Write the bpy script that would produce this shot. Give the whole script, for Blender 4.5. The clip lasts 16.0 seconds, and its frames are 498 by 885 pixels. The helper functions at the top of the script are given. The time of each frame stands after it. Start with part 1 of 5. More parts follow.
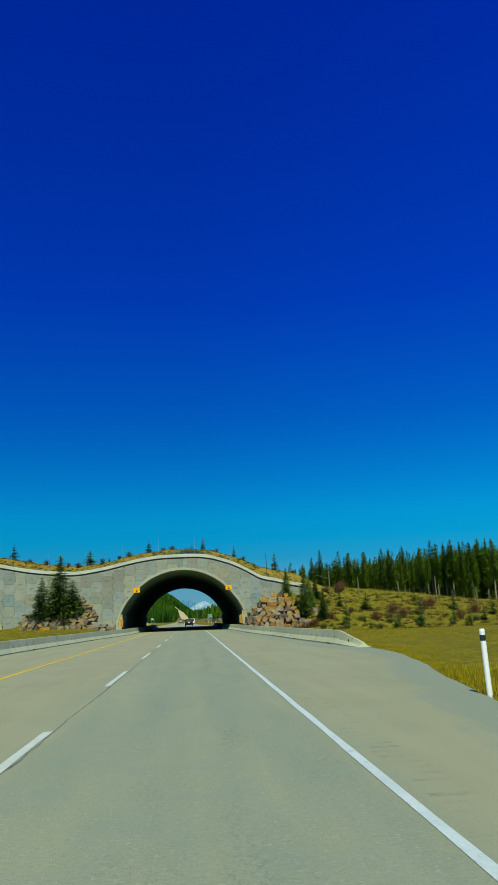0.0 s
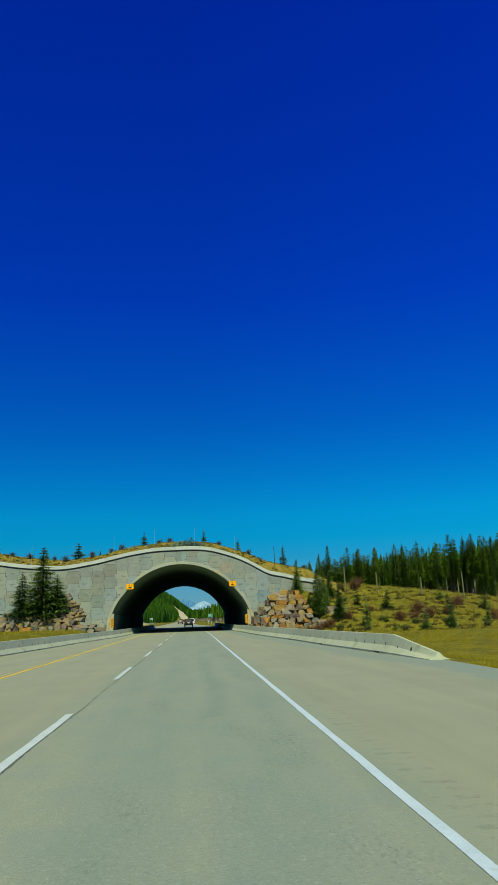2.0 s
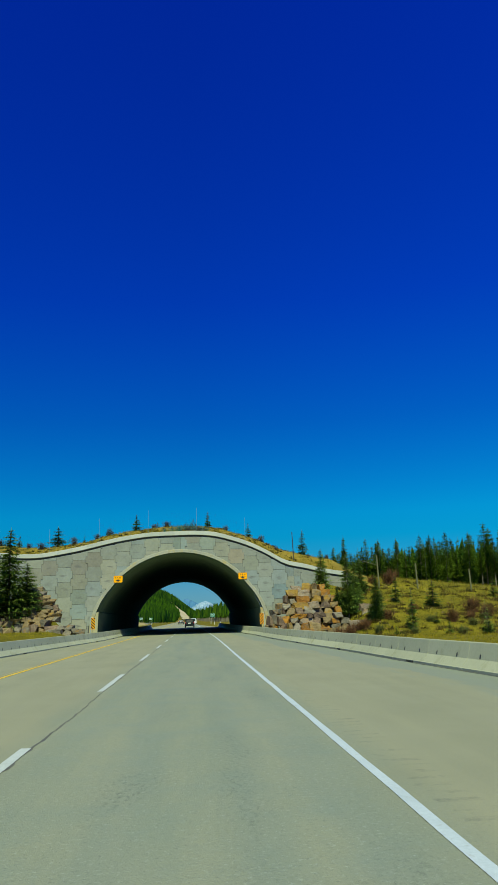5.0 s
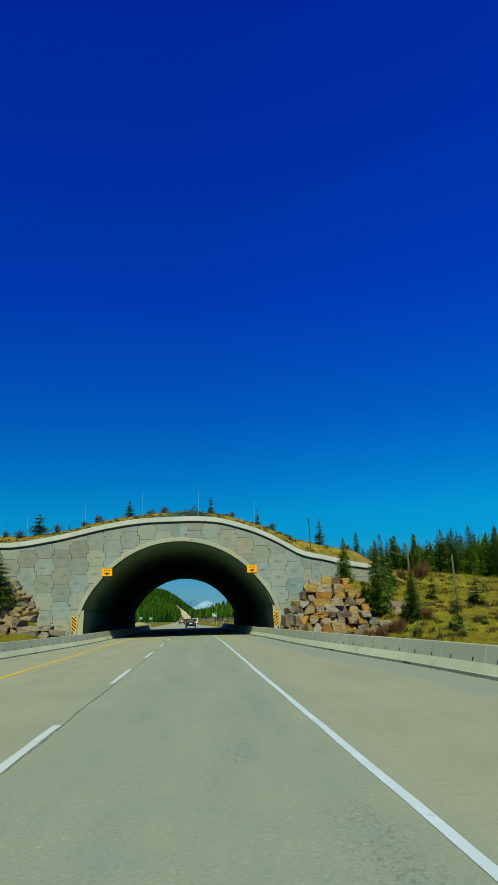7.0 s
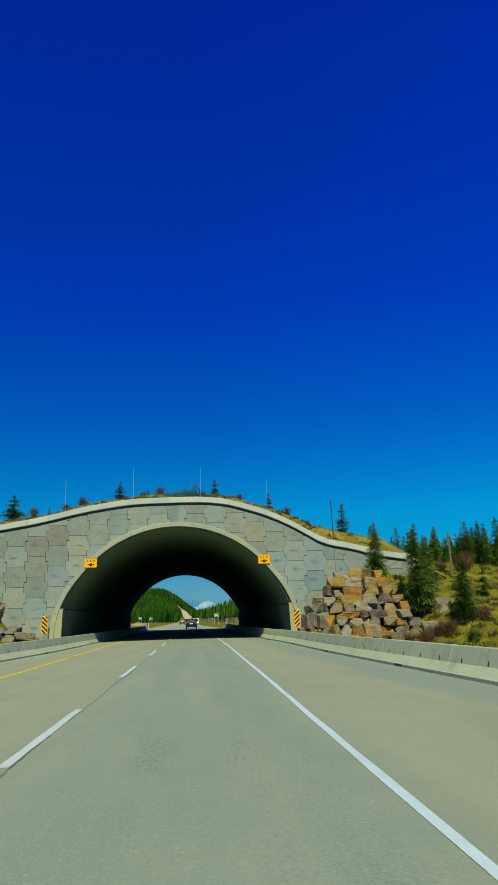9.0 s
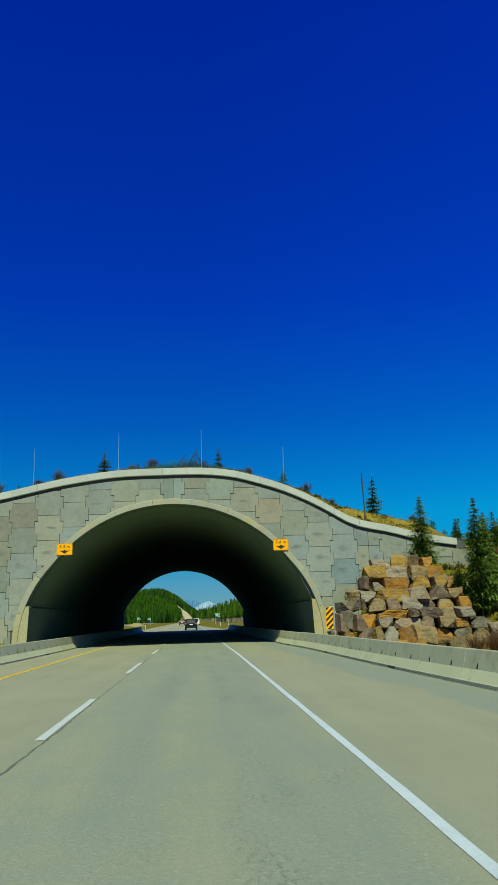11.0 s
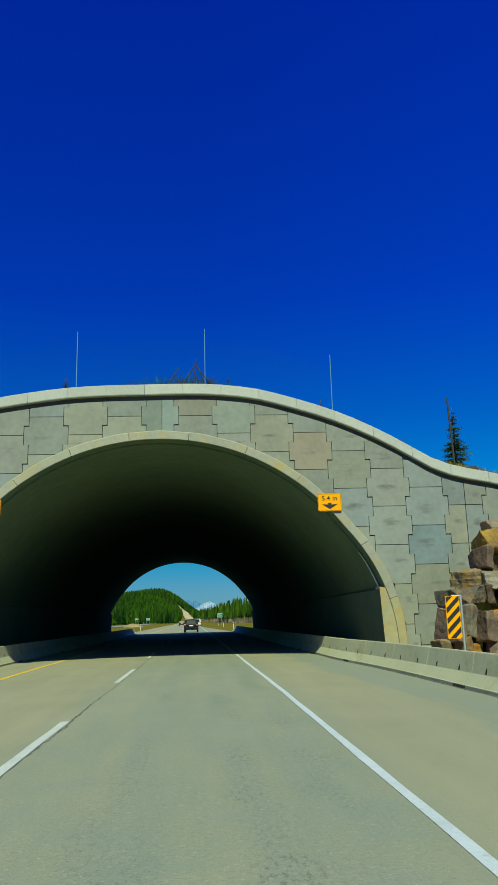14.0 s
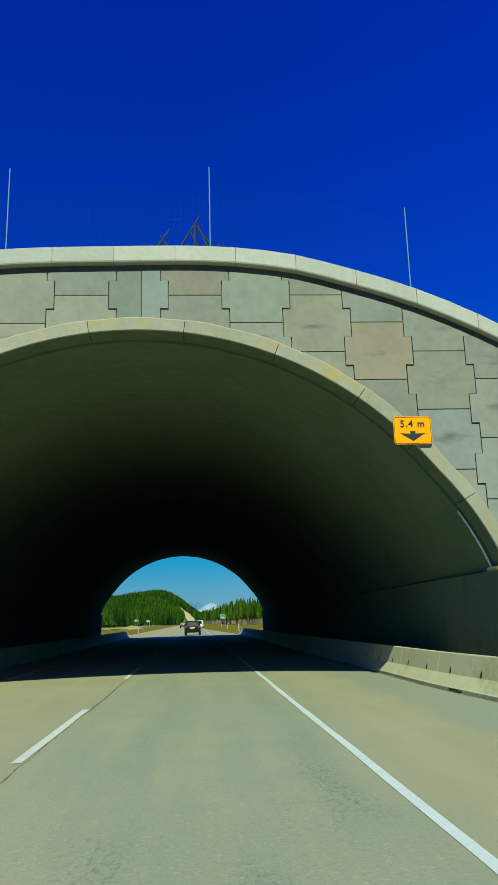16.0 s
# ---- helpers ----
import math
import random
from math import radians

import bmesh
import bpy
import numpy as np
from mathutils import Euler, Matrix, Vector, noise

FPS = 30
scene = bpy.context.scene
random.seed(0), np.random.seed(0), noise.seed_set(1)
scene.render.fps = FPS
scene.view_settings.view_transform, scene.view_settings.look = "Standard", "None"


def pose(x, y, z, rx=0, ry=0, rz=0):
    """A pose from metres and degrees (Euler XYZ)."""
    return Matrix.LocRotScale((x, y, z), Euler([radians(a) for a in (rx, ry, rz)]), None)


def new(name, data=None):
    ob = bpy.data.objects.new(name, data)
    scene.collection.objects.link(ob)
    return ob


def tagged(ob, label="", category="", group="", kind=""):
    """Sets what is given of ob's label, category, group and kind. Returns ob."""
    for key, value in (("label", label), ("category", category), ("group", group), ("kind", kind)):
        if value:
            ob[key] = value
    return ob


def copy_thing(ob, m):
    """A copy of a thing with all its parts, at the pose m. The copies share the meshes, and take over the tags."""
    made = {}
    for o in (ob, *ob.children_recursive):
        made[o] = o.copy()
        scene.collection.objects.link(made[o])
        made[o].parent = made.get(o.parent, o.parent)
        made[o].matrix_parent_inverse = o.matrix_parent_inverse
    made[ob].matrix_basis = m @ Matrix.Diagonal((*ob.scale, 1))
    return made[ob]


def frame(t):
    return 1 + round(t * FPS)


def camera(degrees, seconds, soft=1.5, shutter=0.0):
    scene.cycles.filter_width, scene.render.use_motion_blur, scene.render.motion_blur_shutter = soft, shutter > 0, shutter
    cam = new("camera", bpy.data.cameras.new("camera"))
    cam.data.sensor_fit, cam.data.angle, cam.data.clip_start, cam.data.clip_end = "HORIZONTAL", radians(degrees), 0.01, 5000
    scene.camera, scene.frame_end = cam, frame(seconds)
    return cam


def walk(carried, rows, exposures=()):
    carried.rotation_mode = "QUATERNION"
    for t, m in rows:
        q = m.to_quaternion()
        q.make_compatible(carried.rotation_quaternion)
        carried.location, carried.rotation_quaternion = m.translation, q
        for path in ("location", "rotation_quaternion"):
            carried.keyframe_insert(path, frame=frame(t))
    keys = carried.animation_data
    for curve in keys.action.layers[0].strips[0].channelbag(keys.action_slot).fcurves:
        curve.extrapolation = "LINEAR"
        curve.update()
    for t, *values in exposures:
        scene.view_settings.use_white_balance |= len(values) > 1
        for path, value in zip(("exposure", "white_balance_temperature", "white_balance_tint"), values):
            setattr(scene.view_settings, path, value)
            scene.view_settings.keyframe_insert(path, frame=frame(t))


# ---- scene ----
cam = camera(36.4, 16.0)
METRES, EYE, TILT, LEAN, TURN = 88.0, 1.5, -1.33, 0.0, -4.6
ROWS = [
    (0.0, 0.00028, 3e-05, -0.00011, 0.524, 14.355, 1.99),
    (0.5, -0.00229, 0.03194, 0.00063, 0.511, 14.359, 1.99),
    (1.0, -0.00472, 0.06213, 0.00133, 0.52, 14.354, 1.93),
    (1.5, -0.00722, 0.0932, 0.00205, 0.499, 14.349, 1.92),
    (2.0, -0.00969, 0.1239, 0.00276, 0.505, 14.358, 1.89),
    (2.5, -0.01223, 0.15549, 0.0035, 0.524, 14.362, 1.86),
    (3.0, -0.01469, 0.18602, 0.00421, 0.549, 14.37, 1.83),
    (3.5, -0.01717, 0.21692, 0.00492, 0.561, 14.372, 1.83),
    (6.0, -0.02983, 0.37415, 0.00857, 0.663, 14.364, 1.65),
    (6.5, -0.03229, 0.40475, 0.00928, 0.684, 14.362, 1.63),
    (7.0, -0.03477, 0.43563, 0.01, 0.711, 14.359, 1.64),
    (7.5, -0.03728, 0.46676, 0.01072, 0.72, 14.37, 1.62),
    (8.0, -0.03974, 0.49728, 0.01143, 0.727, 14.371, 1.57),
    (8.5, -0.04228, 0.52895, 0.01217, 0.767, 14.386, 1.57),
    (9.0, -0.04477, 0.55977, 0.01288, 0.793, 14.383, 1.55),
    (11.5, -0.05736, 0.71628, 0.01652, 0.818, 14.41, 1.59),
    (12.0, -0.05985, 0.74722, 0.01723, 0.826, 14.407, 1.53),
    (12.5, -0.06237, 0.77851, 0.01796, 0.852, 14.415, 1.55),
    (13.0, -0.06483, 0.80911, 0.01867, 0.871, 14.414, 1.48),
    (13.5, -0.06737, 0.84068, 0.0194, 0.871, 14.433, 1.66),
    (14.0, -0.06984, 0.87139, 0.02012, 0.894, 14.445, 1.54),
    (14.5, -0.07237, 0.90277, 0.02085, 0.875, 14.491, 1.45),
    (15.0, -0.07486, 0.93371, 0.02156, 0.909, 14.471, 1.51),
    (15.5, -0.07741, 0.96539, 0.0223, 0.936, 14.548, 1.52),
    (16.0, -0.07991, 0.99644, 0.02302, 1.058, 14.554, 1.67),
]
walk(cam, [(t, pose(0, 0, EYE, TILT, LEAN, TURN) @ pose(METRES * x, METRES * y, METRES * z, 90 + pitch, roll, yaw)) for t, x, y, z, yaw, pitch, roll in ROWS], [(0.0, 0.0), (12.5, 0.0), (14.0, 0.02), (15.0, 0.07), (16.0, 0.14)])

# ---- light ----
SUN_TRAVEL = Vector((0.04, 0.9, -1.0))
sun_data = bpy.data.lights.new("sun", "SUN")
sun_data.energy, sun_data.angle, sun_data.color = 4.8, radians(0.5), (0.9, 1.0, 0.66)
sun = new("sun", sun_data)
sun.matrix_basis = Matrix.Translation((0, 0, 60)) @ SUN_TRAVEL.to_track_quat("-Z", "Y").to_matrix().to_4x4()

world = bpy.data.worlds.new("world")
scene.world = world
world.use_nodes = True
wn, wl = world.node_tree.nodes, world.node_tree.links
wn.clear()
sky = wn.new("ShaderNodeTexSky")
sky.sky_type, sky.sun_disc = "NISHITA", False
sky.sun_elevation, sky.sun_rotation = radians(48), radians(182.5)
sky.air_density, sky.dust_density, sky.ozone_density, sky.altitude = 1.0, 0.3, 3.0, 1400
tint = wn.new("ShaderNodeMix")
tint.data_type, tint.blend_type, tint.clamp_factor = "RGBA", "MULTIPLY", True
tint.inputs["Factor"].default_value = 1.0
way = wn.new("ShaderNodeTexCoord")
split = wn.new("ShaderNodeSeparateXYZ")
grade = wn.new("ShaderNodeValToRGB")
SKY_TINTS = [(0.0, (0.17, 0.34, 0.5)), (0.04, (0.13, 0.375, 0.555)), (0.075, (0.03, 0.405, 0.6)), (0.1, (0.004, 0.46, 0.67)), (0.13, (0.003, 0.5, 0.75)), (0.25, (0.002, 0.335, 0.89)), (0.4, (0.002, 0.215, 1.16)), (0.7, (0.002, 0.185, 1.44)), (0.86, (0.45, 0.6, 0.95))]
while len(grade.color_ramp.elements) < len(SKY_TINTS):
    grade.color_ramp.elements.new(0.99)
for e, (p, c) in zip(grade.color_ramp.elements, SKY_TINTS):
    e.position, e.color = p, (*c, 1)
wl.new(way.outputs["Generated"], split.inputs[0])
wl.new(split.outputs["Z"], grade.inputs["Fac"])
wl.new(grade.outputs["Color"], tint.inputs[7])
back = wn.new("ShaderNodeBackground")
back.inputs["Strength"].default_value = 0.1
wout = wn.new("ShaderNodeOutputWorld")
wl.new(sky.outputs["Color"], tint.inputs[6])
# the sky pales a little towards the east
pale = wn.new("ShaderNodeMapRange")
pale.inputs["From Min"].default_value, pale.inputs["From Max"].default_value = 0.0, 1.0
pale.inputs["To Min"].default_value, pale.inputs["To Max"].default_value = 1.0, 1.4
wl.new(split.outputs["X"], pale.inputs["Value"])
lift = wn.new("ShaderNodeVectorMath")
lift.operation = "SCALE"
wl.new(tint.outputs[2], lift.inputs[0])
wl.new(pale.outputs["Result"], lift.inputs["Scale"])
wl.new(lift.outputs["Vector"], back.inputs["Color"])
wl.new(back.outputs[0], wout.inputs["Surface"])


# ---- materials ----
def surface(name, dark, light, grain=8.0, broad=0.4, rough=0.85, bump=0.3, object_space=False, vary=0.0, island=0.0, metal=0.0, stretch=(1, 1, 1), stain=None, stain_size=1.0, stain_at=(0.55, 0.7), gloss=0.5):
    """A procedural surface: two colours mixed by fine and broad noise, stains, relief and a shift from piece to piece."""
    m = bpy.data.materials.new(name)
    m.use_nodes = True
    n, l = m.node_tree.nodes, m.node_tree.links
    b = n["Principled BSDF"]
    co = n.new("ShaderNodeTexCoord") if object_space else n.new("ShaderNodeNewGeometry")
    vec = co.outputs["Object"] if object_space else co.outputs["Position"]
    mp = n.new("ShaderNodeMapping")
    mp.inputs["Scale"].default_value = stretch
    l.new(vec, mp.inputs["Vector"])

    def noise_tex(size, detail=5, rougher=0.6):
        t = n.new("ShaderNodeTexNoise")
        t.inputs["Scale"].default_value, t.inputs["Detail"].default_value, t.inputs["Roughness"].default_value = size, detail, rougher
        l.new(mp.outputs["Vector"], t.inputs["Vector"])
        return t.outputs["Fac"]

    def maths(op, a, c):
        t = n.new("ShaderNodeMath")
        t.operation = op
        for i, v in enumerate((a, c)):
            if isinstance(v, (int, float)):
                t.inputs[i].default_value = v
            else:
                l.new(v, t.inputs[i])
        return t.outputs[0]

    fine, wide = noise_tex(grain), noise_tex(broad, 3)
    fac = maths("ADD", maths("MULTIPLY", fine, 0.5), maths("MULTIPLY", wide, 0.5))
    if vary:
        info = n.new("ShaderNodeObjectInfo")
        fac = maths("ADD", fac, maths("MULTIPLY", maths("SUBTRACT", info.outputs["Random"], 0.5), vary))
    if island:
        geo = n.new("ShaderNodeNewGeometry")
        fac = maths("ADD", fac, maths("MULTIPLY", maths("SUBTRACT", geo.outputs["Random Per Island"], 0.5), island))
    ramp = n.new("ShaderNodeValToRGB")
    ramp.color_ramp.elements[0].position, ramp.color_ramp.elements[0].color = 0.3, (*dark, 1)
    ramp.color_ramp.elements[1].position, ramp.color_ramp.elements[1].color = 0.7, (*light, 1)
    l.new(fac, ramp.inputs["Fac"])
    colour = ramp.outputs["Color"]
    if stain:
        mask = n.new("ShaderNodeMapRange")
        mask.inputs["From Min"].default_value, mask.inputs["From Max"].default_value = stain_at
        l.new(noise_tex(stain_size, 6, 0.65), mask.inputs["Value"])
        mix = n.new("ShaderNodeMix")
        mix.data_type = "RGBA"
        l.new(mask.outputs["Result"], mix.inputs["Factor"])
        l.new(colour, mix.inputs[6])
        mix.inputs[7].default_value = (*stain, 1)
        colour = mix.outputs[2]
    l.new(colour, b.inputs["Base Color"])
    b.inputs["Roughness"].default_value, b.inputs["Metallic"].default_value = rough, metal
    b.inputs["Specular IOR Level"].default_value = gloss
    if bump:
        bp = n.new("ShaderNodeBump")
        bp.inputs["Strength"].default_value, bp.inputs["Distance"].default_value = bump, 0.02
        l.new(fine, bp.inputs["Height"])
        l.new(bp.outputs["Normal"], b.inputs["Normal"])
    return m


M_CRACK = surface("crack_filler", (0.06, 0.06, 0.05), (0.2, 0.195, 0.15), grain=5)
M_DASH = surface("lane_paint_white", (0.43, 0.46, 0.43), (0.58, 0.61, 0.57), grain=30, broad=2, stain=(0.36, 0.36, 0.31), stain_size=6, stain_at=(0.58, 0.75))
M_WHITE = surface("road_paint_white", (0.42, 0.48, 0.5), (0.58, 0.64, 0.67), grain=30, broad=2, stain=(0.36, 0.36, 0.31), stain_size=6, stain_at=(0.6, 0.75))
M_YELLOW = surface("road_paint_yellow", (0.74, 0.46, 0.0), (0.88, 0.57, 0.004), grain=30, broad=2, stain=(0.3, 0.27, 0.18), stain_size=6)
M_FADED = surface("faded_yellow", (0.36, 0.31, 0.16), (0.5, 0.36, 0.1), grain=20, broad=1.5)
M_BARRIER = surface("barrier_concrete", (0.42, 0.425, 0.28), (0.52, 0.515, 0.34), grain=14, broad=0.8, bump=0.2, vary=0.25, stain=(0.36, 0.35, 0.2), stain_size=1.2, gloss=0.2)
# Dark backing shows in panel joints and paints the shadow under the coping.
M_BACKING = surface("joint_and_shade_backing", (0.05, 0.05, 0.05), (0.1, 0.1, 0.09), grain=5)
M_COPING = surface("coping_concrete", (0.36, 0.375, 0.33), (0.48, 0.485, 0.42), grain=8, broad=0.7, bump=0.15, vary=0.2)
M_LEG = surface("footing_concrete", (0.3, 0.28, 0.16), (0.42, 0.38, 0.22), grain=6, broad=0.9, bump=0.25, stain=(0.42, 0.3, 0.08), stain_size=1.2, stain_at=(0.5, 0.7))
M_RING = surface("ring_concrete", (0.26, 0.26, 0.2), (0.37, 0.36, 0.27), grain=7, broad=0.8, bump=0.2, vary=0.2, stain=(0.4, 0.31, 0.1), stain_size=1.1, stain_at=(0.5, 0.72))
M_GROUND = surface("dry_grass_ground", (0.08, 0.074, 0.007), (0.29, 0.232, 0.018), grain=3.5, broad=0.3, bump=1.0, stain=(0.115, 0.098, 0.01), stain_size=1.3, stain_at=(0.44, 0.6), gloss=0.05)
M_FILL = surface("bank_soil", (0.17, 0.12, 0.02), (0.34, 0.24, 0.04), grain=4.0, broad=0.3, bump=0.8, stain=(0.09, 0.1, 0.02), stain_size=0.5, gloss=0.05)
M_GRASS = surface("grass_blades", (0.066, 0.066, 0.009), (0.31, 0.245, 0.03), grain=1.0, broad=0.2, bump=0, island=0.6, gloss=0.05)
M_VERGE = surface("verge_blades", (0.13, 0.115, 0.006), (0.34, 0.265, 0.014), grain=1.0, broad=0.2, bump=0, island=0.6, gloss=0.05)
M_NEEDLE = surface("spruce_needles", (0.042, 0.092, 0.013), (0.19, 0.27, 0.036), grain=2.0, broad=0.3, bump=0, island=0.5, vary=0.3, rough=0.7, object_space=True, gloss=0.15)
M_PINE = surface("forest_needles", (0.028, 0.075, 0.006), (0.135, 0.205, 0.014), grain=1.0, broad=0.1, bump=0, island=0.5, vary=0.3, rough=0.7, gloss=0.06)
M_HILLWOOD = surface("hill_needles", (0.001, 0.018, 0.004), (0.046, 0.11, 0.004), grain=0.03, broad=0.012, bump=0, island=0.28, rough=0.8, gloss=0.05)
M_VERGEWOOD = surface("verge_needles", (0.004, 0.026, 0.004), (0.055, 0.11, 0.005), grain=0.06, broad=0.02, bump=0, island=0.4, rough=0.8, gloss=0.05)
M_TRUNK = surface("pine_trunks", (0.09, 0.085, 0.06), (0.24, 0.21, 0.14), grain=5, bump=0, island=0.6, vary=0.5, gloss=0.1)
M_BARK = surface("bark", (0.07, 0.055, 0.035), (0.16, 0.13, 0.09), grain=12, bump=0.5, stretch=(1, 1, 0.2))
M_GREYTWIG = surface("grey_twigs", (0.04, 0.035, 0.03), (0.1, 0.085, 0.07), grain=6, bump=0, island=0.5, gloss=0.1)
M_TWIG = surface("brown_twigs", (0.075, 0.036, 0.012), (0.185, 0.082, 0.026), grain=6, bump=0, island=0.5)
M_DEAD = surface("dead_wood", (0.018, 0.025, 0.027), (0.05, 0.056, 0.055), grain=8, bump=0.3)
M_POST = surface("weathered_post", (0.1, 0.1, 0.045), (0.19, 0.175, 0.08), grain=10, bump=0.4, stretch=(1, 1, 0.15))
M_POLE = surface("pale_steel", (0.11, 0.25, 0.33), (0.16, 0.31, 0.39), grain=10, rough=0.5, bump=0.02)
M_WIRE = surface("fence_wire", (0.03, 0.09, 0.25), (0.04, 0.12, 0.28), grain=10, rough=0.6, bump=0, gloss=0.1)
M_STEEL = surface("galvanised_steel", (0.32, 0.37, 0.37), (0.42, 0.47, 0.46), grain=10, rough=0.5, bump=0.05, metal=0.3)
M_SIGN = surface("sign_yellow", (0.9, 0.36, 0.0), (0.95, 0.4, 0.0), grain=4, rough=0.6, bump=0, gloss=0.1)
M_BLACK = surface("sign_black", (0.012, 0.012, 0.012), (0.02, 0.02, 0.02), grain=6, rough=0.5, bump=0)
M_GREEN = surface("sign_green", (0.0, 0.16, 0.09), (0.0, 0.2, 0.12), grain=4, rough=0.5, bump=0)
M_LEGEND = surface("sign_white", (0.7, 0.72, 0.72), (0.8, 0.8, 0.8), grain=4, rough=0.5, bump=0)
M_EARTH = surface("bare_earth", (0.46, 0.37, 0.21), (0.6, 0.5, 0.3), grain=0.3, broad=0.05, bump=0.3)
M_GRAVEL = surface("gravel", (0.24, 0.19, 0.085), (0.36, 0.29, 0.14), grain=6, broad=0.6, bump=0.6, gloss=0.1)
# Aerial haze is painted into both mountain colours as blue.
M_PEAK = surface("hazed_mountain_rock", (0.045, 0.17, 0.3), (0.08, 0.22, 0.36), grain=0.02, broad=0.006, bump=0)
M_SNOW = surface("hazed_mountain_snow", (0.09, 0.24, 0.37), (0.38, 0.48, 0.54), grain=0.05, broad=0.02, bump=0)


def rock_material(name, dark, light, stain, stain_at=(0.52, 0.66)):
    """Quarried sandstone: speckled grain, bedding bands and weathered patches."""
    m = surface(name, dark, light, grain=9, broad=2.2, bump=0.8, stain=stain, stain_size=1.7, stain_at=stain_at, vary=0.35, gloss=0.15)
    n, l = m.node_tree.nodes, m.node_tree.links
    b = n["Principled BSDF"]
    old = b.inputs["Base Color"].links[0].from_socket
    bed = n.new("ShaderNodeMapping")
    bed.inputs["Scale"].default_value = (1.0, 1.0, 2.6)
    l.new(n.new("ShaderNodeNewGeometry").outputs["Position"], bed.inputs["Vector"])
    band = noise_node(m, bed.outputs["Vector"], 1.6, 5, 0.65)
    lines = n.new("ShaderNodeMapRange")
    lines.inputs["From Min"].default_value, lines.inputs["From Max"].default_value = 0.54, 0.7
    lines.inputs["To Max"].default_value = 0.3
    l.new(band, lines.inputs["Value"])
    l.new(blend(m, lines.outputs["Result"], old, tuple(c * 0.55 for c in dark)), b.inputs["Base Color"])
    return m


def node_maths(m):
    n, l = m.node_tree.nodes, m.node_tree.links

    def f(op, *values):
        t = n.new("ShaderNodeMath")
        t.operation = op
        for i, v in enumerate(values):
            if isinstance(v, (int, float)):
                t.inputs[i].default_value = v
            else:
                l.new(v, t.inputs[i])
        return t.outputs[0]
    return f


def blend(m, fac, old, colour, mode="MIX"):
    n, l = m.node_tree.nodes, m.node_tree.links
    mix = n.new("ShaderNodeMix")
    mix.data_type, mix.blend_type = "RGBA", mode
    mix.clamp_factor = True
    l.new(fac, mix.inputs["Factor"])
    l.new(old, mix.inputs[6])
    if isinstance(colour, tuple):
        mix.inputs[7].default_value = (*colour, 1)
    else:
        l.new(colour, mix.inputs[7])
    return mix.outputs[2]


def noise_node(m, vector, size, detail=5, rougher=0.6):
    n, l = m.node_tree.nodes, m.node_tree.links
    t = n.new("ShaderNodeTexNoise")
    t.inputs["Scale"].default_value, t.inputs["Detail"].default_value, t.inputs["Roughness"].default_value = size, detail, rougher
    l.new(vector, t.inputs["Vector"])
    return t.outputs["Fac"]


